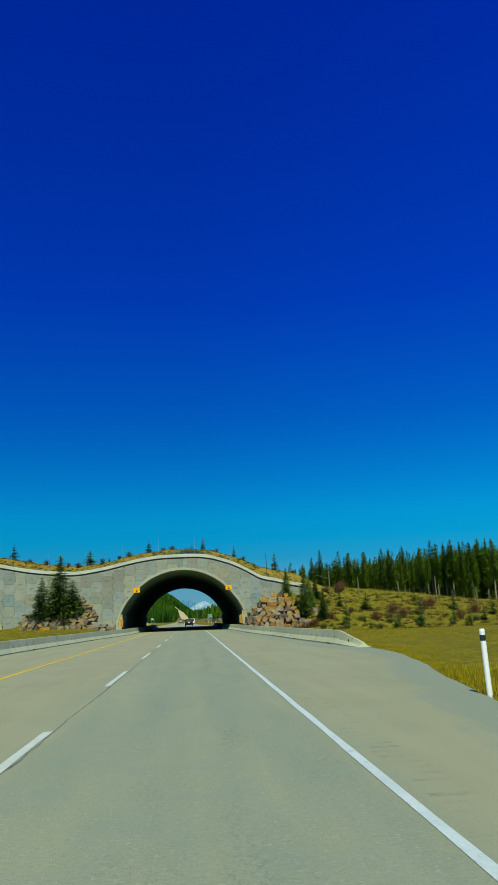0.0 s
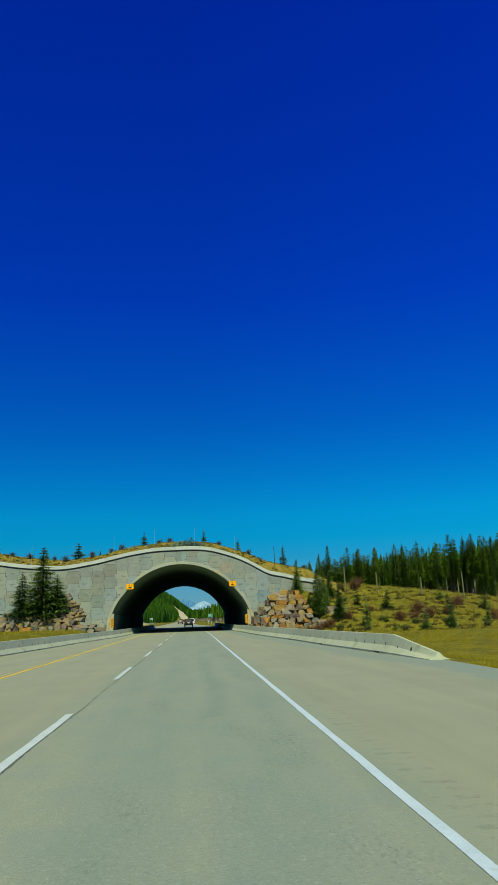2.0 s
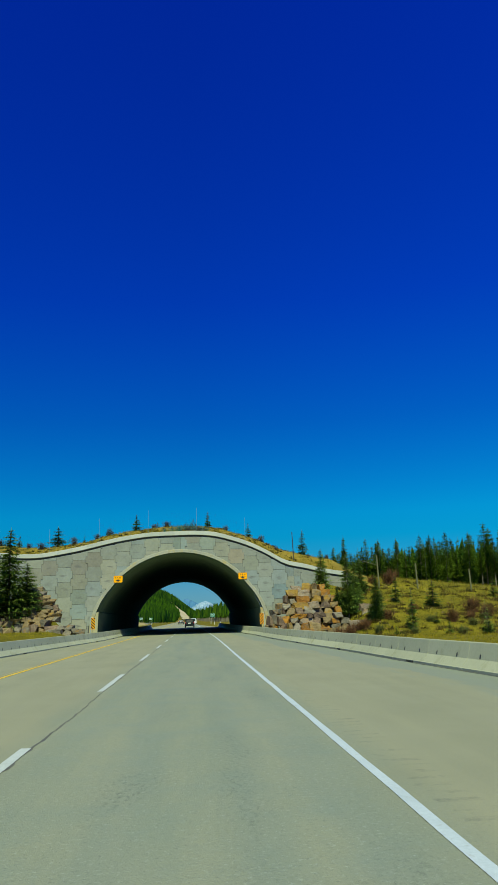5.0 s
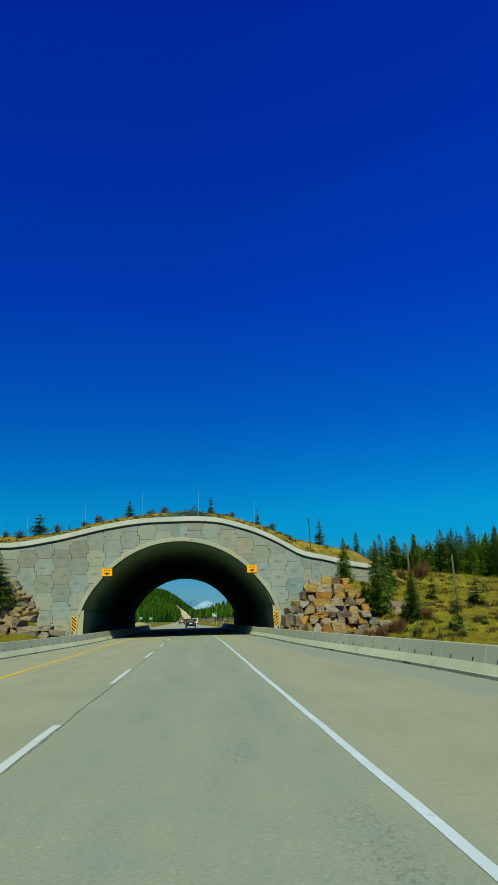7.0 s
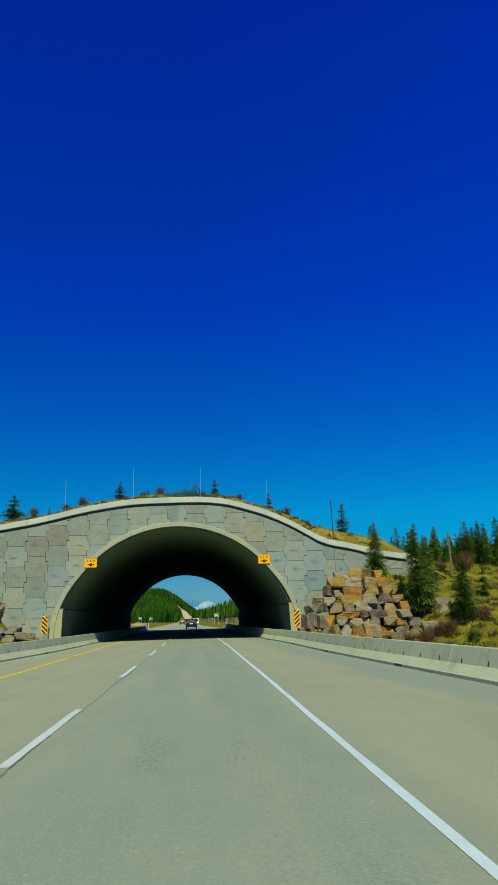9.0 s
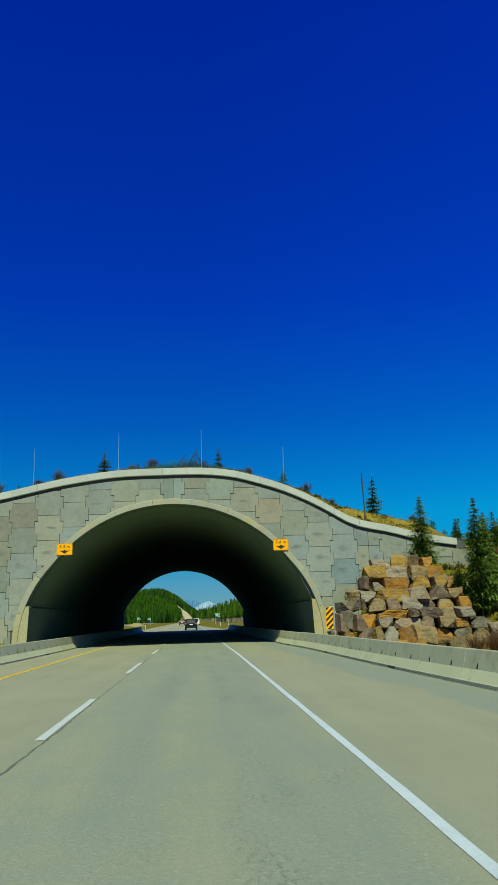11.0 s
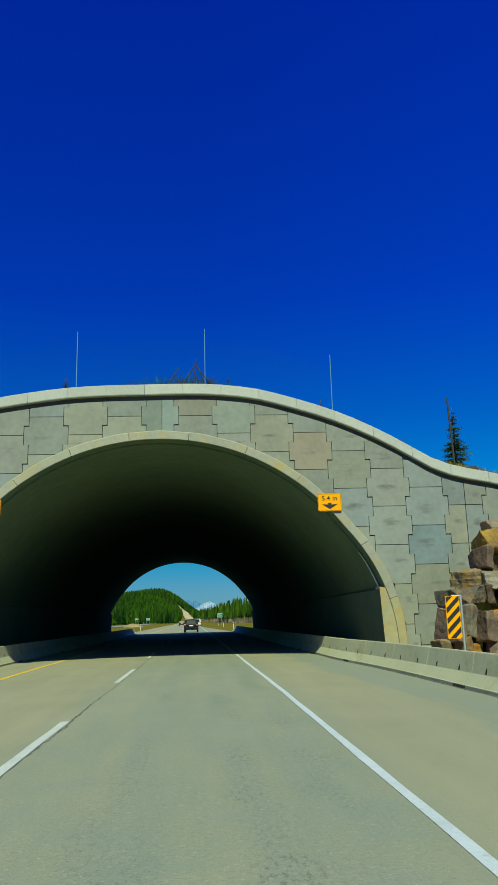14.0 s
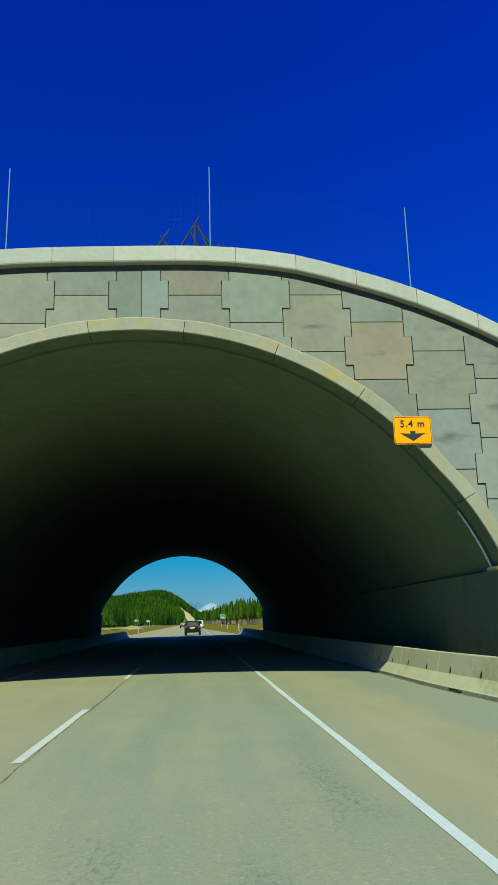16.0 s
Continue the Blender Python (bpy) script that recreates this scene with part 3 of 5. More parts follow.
strip("edge_line", np.arange(-60, 900, 1.5), lambda y: 1.7 + 0.03 * float(smooth_step((y - 60) / 12)) - 0.09 * float(smooth_step((y - 92) / 16)) + 0.006 * math.sin(y * 1.3) + bend(y), lambda y: 1.808 + 0.03 * float(smooth_step((y - 60) / 12)) - 0.09 * float(smooth_step((y - 92) / 16)) + 0.006 * math.sin(y * 1.7) + bend(y), 0.005, M_WHITE, "worn solid white edge line", "road marking")
strip("centre_crack", np.arange(0, 165, 0.14), crack_side(-1), crack_side(1), 0.003, M_CRACK, "dark ragged open joint between the lanes", "road crack")
strip("old_median_line", np.arange(-60, 130, 1.0), lambda y: -5.98 + 0.0022 * (y + 10) + 0.012 * math.sin(y), lambda y: -5.9 + 0.0022 * (y + 10) + 0.012 * math.sin(y * 1.3), 0.004, M_FADED, "faded older yellow line", "road marking")
strip("barrier_joint", np.arange(40, 170, 0.5), lambda y: float(barrier_right(y)) - 0.045 - 0.012 * math.sin(y * 3) + bend(y), lambda y: float(barrier_right(y)) + 0.02 + bend(y), 0.008, M_CRACK, "dark open joint at the foot of the barrier", "road crack")
strip("median_line", np.arange(-60, 900, 1.5), lambda y: -5.66 + 0.006 * math.sin(y * 2) + bend(y), lambda y: -5.54 + 0.006 * math.sin(y * 2.7) + bend(y), 0.005, M_YELLOW, "worn solid yellow line beside the median", "road marking")
DASH_START, DASH_CYCLE, DASH_LONG = 6.25, 13.0, 5.4
for k in range(-2, 45):
    y = DASH_START + k * DASH_CYCLE
    ob = strip("lane_dash", np.linspace(y, y + DASH_LONG, 6), lambda v: -2.13 + 0.006 * math.sin(v * 3) + bend(v), lambda v: -2.0 + 0.006 * math.sin(v * 4) + bend(v), 0.006, M_DASH, "worn white lane dash painted on the asphalt", "road marking")
    ob["group"] = "white lane dashes"


# ---- barriers ----
def barrier(side, toe, start, end, low_end, drains):
    """Concrete safety-shape segments along a line; side is 1 to the right of the road, -1 to its left."""
    profile = [(0, 0), (0, 0.07), (0.02, 0.085), (0.175, 0.28), (0.19, 0.3), (0.29, 0.69), (0.303, 0.71), (0.367, 0.71), (0.38, 0.69), (0.48, 0.3), (0.65, 0.085), (0.67, 0.07), (0.67, 0)]
    length, y = 3.02, start
    while y < end:
        verts, faces = [], []
        ys = np.linspace(y + 0.008, min(y + length, end) - 0.008, 5)
        for v in ys:
            t = float(toe(v)) + float(bend(v))
            low = (min(1.0, 0.3 + 0.7 * (v - start) / 4.6) if low_end else 1) * (1 - 0.75 * smooth_step((v - end + 4) / 4))
            verts += [(t + side * s, v, h * low) for s, h in profile]
        n = len(profile)
        for i in range(4):
            for j in range(n - 1):
                a = i * n + j
                f = (a, a + 1, a + n + 1, a + n)
                faces.append(f if side < 0 else f[::-1])
        faces += [tuple(range(n)), tuple(4 * n + j for j in range(n))[::-1]]
        seg = tagged(shape("barrier_segment", verts, faces, M_BARRIER), "grey-green concrete roadside barrier segment with drain slots", "barrier", "concrete barrier segments")
        for k in range(2):
            v = y + length * (k + 0.5) / 2
            if v > end - 4 or (low_end and v < start + 1.5):
                continue
            t = float(toe(v)) + float(bend(v))
            fall = 0.12 if low_end and v < start + 5 else 0.0
            pts = []
            for dy, h in ((-0.035, 0.32), (0, 0.305), (0.035, 0.32), (0.042, 0.39), (0, 0.44), (-0.042, 0.39)):
                x = t + side * (0.19 + (h - fall - 0.3) * 0.265 - 0.004)
                pts.append((x, v + dy, h - fall))
            pts += [(x + side * 0.04, w, h) for x, w, h in pts]
            fs = [tuple(range(6)), tuple(range(11, 5, -1))] + [(i, (i + 1) % 6, (i + 1) % 6 + 6, i + 6) for i in range(6)]
            # Solid black plug; the slot's inner shade is put into its colour.
            shape("drain_slot", pts, fs, M_BLACK, seg)
        for v in drains:
            if y <= v < y + length:
                # Solid block whose black stands for the shade inside the drain opening.
                bm = bmesh.new()
                t = float(toe(v)) + float(bend(v))
                box(bm, t - 0.025 if side > 0 else t - 0.1, t + 0.1 if side > 0 else t + 0.025, v - 0.34, v + 0.34, 0.006, 0.066, 0.01)
                part("scupper", bm, M_BLACK, seg, "black block painted as the shade in a drain opening")
        y += length


barrier(1, barrier_right, 35.3, 180.0, True, [103.3 - 10.35 * k for k in range(-6, 7)])
barrier(-1, barrier_left, -4.2, 180.0, False, [100.0 - 10.2 * k for k in range(-6, 10)])


# ---- overpass ----
def swell(a):
    """How far the ring stands outside a true circle at an angle above the ground, most at the springing."""
    return 0.15 * np.sin(math.pi * np.clip(np.minimum(a, math.pi - a) / 0.65, 0, 1))


RING_A = np.linspace(math.pi / 2, 0, 120)
RING_X = (RING_R + swell(RING_A)) * np.cos(RING_A)
RING_Z = ARCH_Z + (RING_R + swell(RING_A)) * np.sin(RING_A)


def arch_outer(x):
    """Height of the outer edge of the nearer of the two arch rings at x, or below ground beside them."""
    for c in (ARCH_X, ARCH2_X):
        d = abs(x - c)
        if d < RING_R:
            return float(np.interp(d, RING_X, RING_Z))
    return -0.6


def arch_points(r, leg, n=40):
    """Outline from the right foot over the crown to the left foot, about x = 0."""
    a0 = math.asin((SPRING - ARCH_Z) / r)
    pts = [(leg + 0.12, -0.3), (leg, SPRING)]
    pts += [((r + swell(a)) * math.cos(a), ARCH_Z + (r + swell(a)) * math.sin(a)) for a in np.linspace(a0, math.pi - a0, n)]
    return pts + [(-leg, SPRING), (-leg - 0.12, -0.3)]


def wall_mesh(name, y0, y1, material, label):
    """A thick wall with both arch openings, from the ground to the coping."""
    xs = sorted(set(list(np.arange(-60, 16.01, 0.25)) + [c + s * RING_R for c in (ARCH_X, ARCH2_X) for s in (-1, 1)]))
    verts, faces = [], []
    for a, c in zip(xs[:-1], xs[1:]):
        m = (a + c) / 2
        la, lc = arch_outer(a), arch_outer(c)
        ta, tc = float(coping_top(a)) - 0.1, float(coping_top(c)) - 0.1
        i = len(verts)
        verts += [(a, y0, la), (c, y0, lc), (c, y0, tc), (a, y0, ta), (a, y1, la), (c, y1, lc), (c, y1, tc), (a, y1, ta)]
        faces += [(i, i + 1, i + 2, i + 3), (i + 5, i + 4, i + 7, i + 6), (i + 3, i + 2, i + 6, i + 7), (i + 1, i, i + 4, i + 5)]
        if a == xs[0]:
            faces.append((i, i + 3, i + 7, i + 4))
        if c == xs[-1]:
            faces.append((i + 1, i + 5, i + 6, i + 2))
    return tagged(shape(name, verts, faces, material), label, "retaining wall", kind="structure")


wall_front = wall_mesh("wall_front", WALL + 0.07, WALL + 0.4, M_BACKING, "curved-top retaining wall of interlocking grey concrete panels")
wall_exit = wall_mesh("wall_exit", EXIT - 0.4, EXIT, M_PANEL, "plain concrete end wall of the overpass")
wall_exit.location.x = bend(EXIT)


def vault(name, cx, label):
    inner, outer = arch_points(ARCH_R - 0.05, LEG, 48), arch_points(ARCH_R + 0.3, LEG + 0.4, 48)
    ys = [WALL + 0.5, WALL + 0.56] + list(np.linspace(WALL + 1.2, EXIT, 30))
    verts, faces, n = [], [], len(inner)
    for y in ys:
        sx = cx + float(bend(y))
        verts += [(sx + x, y, z) for x, z in inner] + [(sx + x, y, z) for x, z in outer]
    # Lining pulled forward over the footings' sides; its dark colour paints their shade.
    for i in (0, 1, n - 2, n - 1):
        x, _, z = verts[i]
        verts[i] = (x, WALL - 0.137, z)
    for k in range(len(ys) - 1):
        o, p = k * 2 * n, (k + 1) * 2 * n
        for i in range(n - 1):
            faces += [(o + i, o + i + 1, p + i + 1, p + i), (o + n + i + 1, o + n + i, p + n + i, p + n + i + 1)]
    for o, flip in ((0, False), ((len(ys) - 1) * 2 * n, True)):
        for i in range(n - 1):
            f = (o + i, o + n + i, o + n + i + 1, o + i + 1)
            faces.append(f[::-1] if flip else f)
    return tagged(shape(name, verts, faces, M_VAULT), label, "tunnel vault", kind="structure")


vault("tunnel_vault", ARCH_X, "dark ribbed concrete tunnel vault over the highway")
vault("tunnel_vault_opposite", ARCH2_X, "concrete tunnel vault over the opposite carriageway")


def ring(cx, parent, first=0.0):
    """Collar of concrete segments round an arch mouth, standing proud of the panels."""
    a0 = math.asin((SPRING - ARCH_Z) / ARCH_R)
    half = [0.128, 0.384, 0.64, 0.835, 1.03, 1.28, 1.56]
    steps = [math.pi / 2 - h for h in half[::-1]] + [math.pi / 2 + h for h in half]
    y0, y1 = WALL - 0.14, WALL + 0.52
    for a, c in zip(steps[:-1], steps[1:]):
        verts, faces = [], []
        angles = np.linspace(a + 0.0009, c - 0.0009, 9)
        for t in angles:
            r0 = ARCH_R + float(swell(t))
            r1 = RING_R + float(swell(t)) + 0.012 * math.sin(t * 37)
            for r, y in ((r0 + 0.012, y0 + 0.03), (r0 + 0.03, y0), (r1 - 0.03, y0), (r1, y0 + 0.03), (r1, y1), (r0 + 0.012, y1)):
                verts.append((cx + r * math.cos(t), y, ARCH_Z + r * math.sin(t)))
        for i in range(8):
            for j in range(6):
                faces.append((i * 6 + j, i * 6 + (j + 1) % 6, (i + 1) * 6 + (j + 1) % 6, (i + 1) * 6 + j)[::-1])
        faces += [tuple(range(6)), tuple(range(53, 47, -1))]
        low = a < 0.28 or c > math.pi - 0.28
        seg = shape("ring_segment", verts, faces, M_LEG if low else M_RING, parent, "yellow-stained ring segment" if low else "")
        # Underside faces take the darker lining colour in place of shade.
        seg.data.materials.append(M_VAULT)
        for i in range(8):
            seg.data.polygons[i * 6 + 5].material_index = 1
    for s in (-1, 1):
        arc = [(r0 * math.cos(t), ARCH_Z + r0 * math.sin(t)) for t in np.linspace(a0, 0.0, 8) for r0 in (ARCH_R + float(swell(t)),)]
        loop = [(LEG + 0.13, -0.36), (LEG + 0.005, SPRING + 0.05), (LEG + 0.01, SPRING + 0.09)] + arc
        k = len(loop)
        verts = [(cx + s * x, y0 + 0.004, z) for x, z in loop] + [(cx + s * x, y1, z) for x, z in loop]
        faces = [tuple(range(k)), tuple(range(2 * k - 1, k - 1, -1))] + [((i + 1) % k, i, i + k, (i + 1) % k + k) for i in range(k)]
        shape("ring_leg", verts, faces, M_LEG, parent, "stained concrete arch footing")


ring(ARCH_X, wall_front)
ring(ARCH2_X, wall_front)
# torn pale sealant where the lining meets the ring, low on the right
verts, faces = [], []
for k, a in enumerate(np.linspace(0.335, 0.52, 15)):
    r = ARCH_R + float(swell(a)) - 0.05
    w = 0.028 * (1 - k / 15) + 0.008 * math.sin(k * 2.3)
    for dr, y in ((-0.012, WALL + 0.47), (-0.02 - w, WALL + 0.49), (-0.02 - w, WALL + 0.53), (-0.012, WALL + 0.55)):
        verts.append((ARCH_X + (r + dr) * math.cos(a), y, ARCH_Z + (r + dr) * math.sin(a)))
for k in range(14):
    faces += [(4 * k + j, 4 * k + (j + 1) % 4, 4 * k + 4 + (j + 1) % 4, 4 * k + 4 + j) for j in range(4)]
shape("sealant_strip", verts, faces + [(3, 2, 1, 0), (56, 57, 58, 59)], M_LEGEND, wall_front, "torn pale sealant strip")

# coping blocks
xs = -0.45 + 1.445 * np.arange(-31, 12)
for a, c in zip(xs[:-1], xs[1:]):
    verts, faces = [], []
    for x in (a + 0.005, (a + c) / 2, c - 0.005):
        t = float(coping_top(x))
        for y, z in ((WALL - 0.125, t - 0.46), (WALL - 0.14, t - 0.43), (WALL - 0.14, t - 0.07), (WALL - 0.11, t - 0.05), (WALL + 0.42, t), (WALL + 0.42, t - 0.47)):
            verts.append((x, y, z))
    for i in range(2):
        for j in range(6):
            faces.append((i * 6 + j, i * 6 + (j + 1) % 6, (i + 1) * 6 + (j + 1) % 6, (i + 1) * 6 + j)[::-1])
    faces += [tuple(range(6)), tuple(range(17, 11, -1))]
    shape("coping_block", verts, faces, M_COPING, wall_front, "pale concrete coping block")

# interlocking panels
PITCH, TAB, GAP = 1.445, 0.09, 0.012
joints = [(-0.71 + PITCH * k, k % 2) for k in range(8)]
columns = [(a, a + PITCH, kind) for a, kind in joints[:7]]
columns += [(9.405, 10.15, 1), (10.15, 10.9, 1)] + [(10.9 + PITCH * k, 10.9 + PITCH * (k + 1), k % 2) for k in range(4)]
columns += [(-1.93, -1.25, 1), (-1.25, -0.71, 1)] + [(-1.93 - PITCH * (k + 1), -1.93 - PITCH * k, k % 2) for k in range(19)]


BROWN_PANELS = [(4.4, 7.65), (-14.3, 6.9), (-10.0, 7.7), (-11.4, 7.1), (0.04, 9.34), (-29.0, 6.0)]
BLUE_PANELS = [(-11.5, 4.0), (-11.5, 2.6), (8.7, 3.95), (-1.55, 9.2), (-0.98, 9.2), (1.15, 9.2), (-18.6, 3.2), (-24.4, 5.4)]


def panel_hue(x, z):
    """A few panels of the wall are cast browner or bluer than the rest."""
    for spots, material in ((BROWN_PANELS, M_PANEL_BROWN), (BLUE_PANELS, M_PANEL_BLUE)):
        if any(abs(x - px) < 0.5 and abs(z - pz) < 0.7 for px, pz in spots):
            return material
    return M_PANEL


def panel(a, c, z0, z1, left_tab, right_tab):
    """One cross-shaped panel between the joints at a and c, cut short of the coping above and by the arch ring below.
    """
    mid, q = (z0 + z1) / 2, (z1 - z0) / 4
    stops = ([a - TAB + GAP, a + TAB + GAP] if left_tab else [a + GAP]) + ([c - TAB - GAP, c + TAB - GAP] if right_tab else [c - GAP])
    xs = []
    for u, v in zip(stops[:-1], stops[1:]):
        w = max(1, int((v - u) / 0.14))
        xs += [(u + (v - u) * k / w, u + (v - u) * (k + 1) / w) for k in range(w)]
    runs, run = [], []
    for u, v in xs:
        m = (u + v) / 2
        inside = (m > a + TAB + GAP or not left_tab) and (m < c - TAB - GAP or not right_tab)
        lo, hi = (z0 + GAP, z1 - GAP) if inside else (mid - q + GAP, mid + q - GAP)
        # Panels end short so the dark backing forms the coping's shadow band.
        cut = [(x, max(lo, arch_outer(x) - 0.05), min(hi, float(coping_top(x)) - 0.65)) for x in (u, v)]
        if all(h - b > 0.02 for _, b, h in cut):
            run.append(cut)
        elif run:
            runs.append(run)
            run = []
    if run:
        runs.append(run)
    for run in runs:
        bottom = [(x, b) for cut in run for x, b, _ in cut]
        top = [(x, h) for cut in run for x, _, h in cut]
        loop = bottom + top[::-1]
        clean = [p for i, p in enumerate(loop) if math.dist(p, loop[i - 1]) > 1e-5]
        n = len(clean)
        if n < 4:
            continue
        push = random.uniform(-0.006, 0.006)
        verts = [(x, WALL + push, z) for x, z in clean] + [(x, WALL + 0.068, z) for x, z in clean]
        faces = [tuple(range(n))] + [((i + 1) % n, i, i + n, (i + 1) % n + n) for i in range(n)]
        shape("panel", verts, faces, panel_hue((a + c) / 2, mid), wall_front)


for a, c, kind in columns:
    z = (1.15 if kind else 1.85) - 1.441 * 2
    while z < 10.4:
        if z + 1.441 > -0.1:
            panel(a, c, z, z + 1.441, round(a, 2) not in (-1.25, 10.15), round(c, 2) not in (-1.25, 10.15))
        z += 1.441


# ---- boulders ----
def boulder_mesh(seed, long):
    """A blocky quarried stone, 0.55 m high and 0.95 m deep, split along its bedding, with worn edges."""
    rng = random.Random(seed)
    bm = bmesh.new()
    bmesh.ops.create_cube(bm, size=1)
    for v in bm.verts:
        v.co = Vector((v.co.x * long, v.co.y * 0.95, v.co.z * 0.55))
        v.co += Vector((rng.uniform(-0.14, 0.08), rng.uniform(-0.14, 0.14), rng.uniform(-0.11, 0.09)))
    for _ in range(3):
        n = Vector((rng.choice((-1, 1)) * rng.uniform(0.3, 1), rng.uniform(-0.9, 0.1), rng.uniform(-0.3, 0.9))).normalized()
        far = max(v.co.dot(n) for v in bm.verts)
        bmesh.ops.bisect_plane(bm, geom=bm.verts[:] + bm.edges[:] + bm.faces[:], plane_co=n * (far - rng.uniform(0.06, 0.22)), plane_no=n, clear_outer=True)
        bmesh.ops.holes_fill(bm, edges=[e for e in bm.edges if e.is_boundary])
    bmesh.ops.bevel(bm, geom=bm.edges[:], offset=0.022, segments=2, affect="EDGES", profile=0.6)
    bmesh.ops.triangulate(bm, faces=bm.faces[:])
    for _ in range(4):
        bmesh.ops.subdivide_edges(bm, edges=[e for e in bm.edges if e.calc_length() > 0.12], cuts=1)
        bmesh.ops.triangulate(bm, faces=bm.faces[:])
    bm.normal_update()
    for v in bm.verts:
        p = v.co + Vector((seed * 1.7, seed, 0))
        ledge = noise.noise(Vector((p.x * 1.2, p.y * 1.2, p.z * 11)))
        v.co += v.normal * (0.045 * noise.noise(p * 2.4) + 0.016 * ledge + 0.018 * noise.noise(p * 8) + 0.01 * noise.noise(p * 17))
    bmesh.ops.recalc_face_normals(bm, faces=bm.faces[:])
    me = bpy.data.meshes.new("boulder")
    bm.to_mesh(me)
    bm.free()
    me.materials.append(ROCKS["t"])
    return me


BOULDERS = {long: [boulder_mesh(int(long * 50) + s, long) for s in range(5)] for long in (0.5, 0.75, 1.0, 1.25, 1.5)}


def boulder(parent, x, y, z, w, d, h, kind, rng):
    """A stone centred at x, y, z of the given width, depth and height."""
    long = min(BOULDERS, key=lambda v: abs(v - w))
    ob = new("boulder", rng.choice(BOULDERS[long]))
    ob.parent = parent
    ob.material_slots[0].link = "OBJECT"
    ob.material_slots[0].material = ROCKS[kind]
    ob.matrix_basis = pose(x, y, z, rng.uniform(-7, 7), rng.uniform(-6, 6), rng.uniform(-16, 16)) @ Matrix.Diagonal((w / long, d / 0.95, h / 0.55, 1))


def laid_course(root, z, top, y, x, stones, rng):
    """One course from x on: widths in decimetres, each with the letter of its stone."""
    for word in stones.split():
        w, kind = int(word[:-1]) / 10, word[-1]
        h = (top - z) * rng.choice((0.84, 0.95, 1.02, 1.08))
        d = rng.uniform(1.0, 1.4)
        boulder(root, x + w / 2, y + d / 2 + rng.uniform(-0.34, 0.4), z + h / 2 + rng.uniform(-0.07, 0.03), w * rng.uniform(0.92, 1.04), d, h, kind, rng)
        x += w


def loose_course(root, z, thick, y, x0, x1, usual, kinds, rng):
    x = x0
    while x < x1 - 0.3 * usual:
        w = min(usual * rng.choice((0.55, 0.75, 0.95, 1.1, 1.3, 1.55)), x1 + 0.2 - x)
        h = thick * rng.uniform(0.85, 1.15)
        d = rng.uniform(0.9, 1.3)
        boulder(root, x + w / 2, y + d / 2 + rng.uniform(-0.25, 0.25), z + h / 2 + rng.uniform(-0.03, 0.03), w, d, h, rng.choice(kinds), rng)
        x += w * 0.98


rng = random.Random(3)
pile = tagged(new("boulder_pile"), "stacked tan and rust-orange sandstone boulders against the wall", "boulder pile")
loose_course(pile, -0.3, 0.6, 96.7, 6.25, 14.6, 0.9, "ttgod", rng)
for z, top, y, x, stones in [
        (0.22, 0.86, 96.9, 6.35, "5t 4t 5o 6d 5t 7g 8o 9t 11o 9g 9t"),
        (0.8, 1.66, 97.15, 6.72, "3d 5g 5d 6o"),
        (0.84, 1.38, 97.2, 8.65, "8g 14w 8d 9t 8o 9g"),
        (1.36, 1.76, 97.5, 8.75, "15o 5d 11d 9t 8g"),
        (1.7, 2.26, 97.75, 7.15, "9g 5d 8t 7d 11g 8d 10t 7o"),
        (2.22, 2.74, 98.2, 7.65, "5t 8g 15y 12w 9d 8t"),
        (2.7, 3.3, 98.7, 8.35, "5d 6g 14o 11y 8t 8o"),
        (3.26, 3.86, 99.2, 8.7, "11y 13w 9t 9o"),
        (3.82, 4.4, 99.8, 9.3, "10w 9y 6t 7o")]:
    laid_course(pile, z, top, y, x, stones, rng)
slabs = tagged(new("boulder_pile"), "few grey and pink sandstone slabs set in the slope", "boulder pile")
laid_course(slabs, 1.9, 2.5, 98.0, 15.1, "15w 9t", rng)
laid_course(slabs, 1.45, 1.95, 97.5, 15.4, "8g 11d", rng)
laid_course(slabs, 0.3, 0.95, 95.9, 14.0, "11w 6d", rng)
left_start = curve([(0.4, -20.9), (1.4, -21.2), (2.6, -20.2), (3.1, -18.4), (3.6, -16.3), (4.8, -15.4)])
left_end = curve([(0.4, -12.8), (1.9, -11.7), (2.6, -12.1), (3.4, -12.8), (4.0, -13.3), (4.8, -14.4)])
left_pile = tagged(new("boulder_pile"), "stacked brown and grey sandstone boulders beside spruces", "boulder pile")
laid_course(left_pile, 0.75, 1.4, 95.8, -20.9, "9g 8t 6d 13o 8g 9t 7g 8g 6d 7t", rng)
laid_course(left_pile, 1.32, 1.8, 96.2, -20.6, "7t 9g 8t 7g 9d 10t 8g 7t 9t 6g", rng)
loose_course(left_pile, 0.55, 0.42, 95.4, -13.4, -9.6, 1.4, "tgt", rng)
loose_course(left_pile, 0.95, 0.35, 95.9, -13.0, -10.6, 1.3, "tgd", rng)
for k in range(9):
    z = 1.68 + 0.34 * k
    loose_course(left_pile, z, 0.4, 96.5 + 0.36 * k, float(left_start(z)), float(left_end(z)), 0.95, "ttgdtgt", rng)


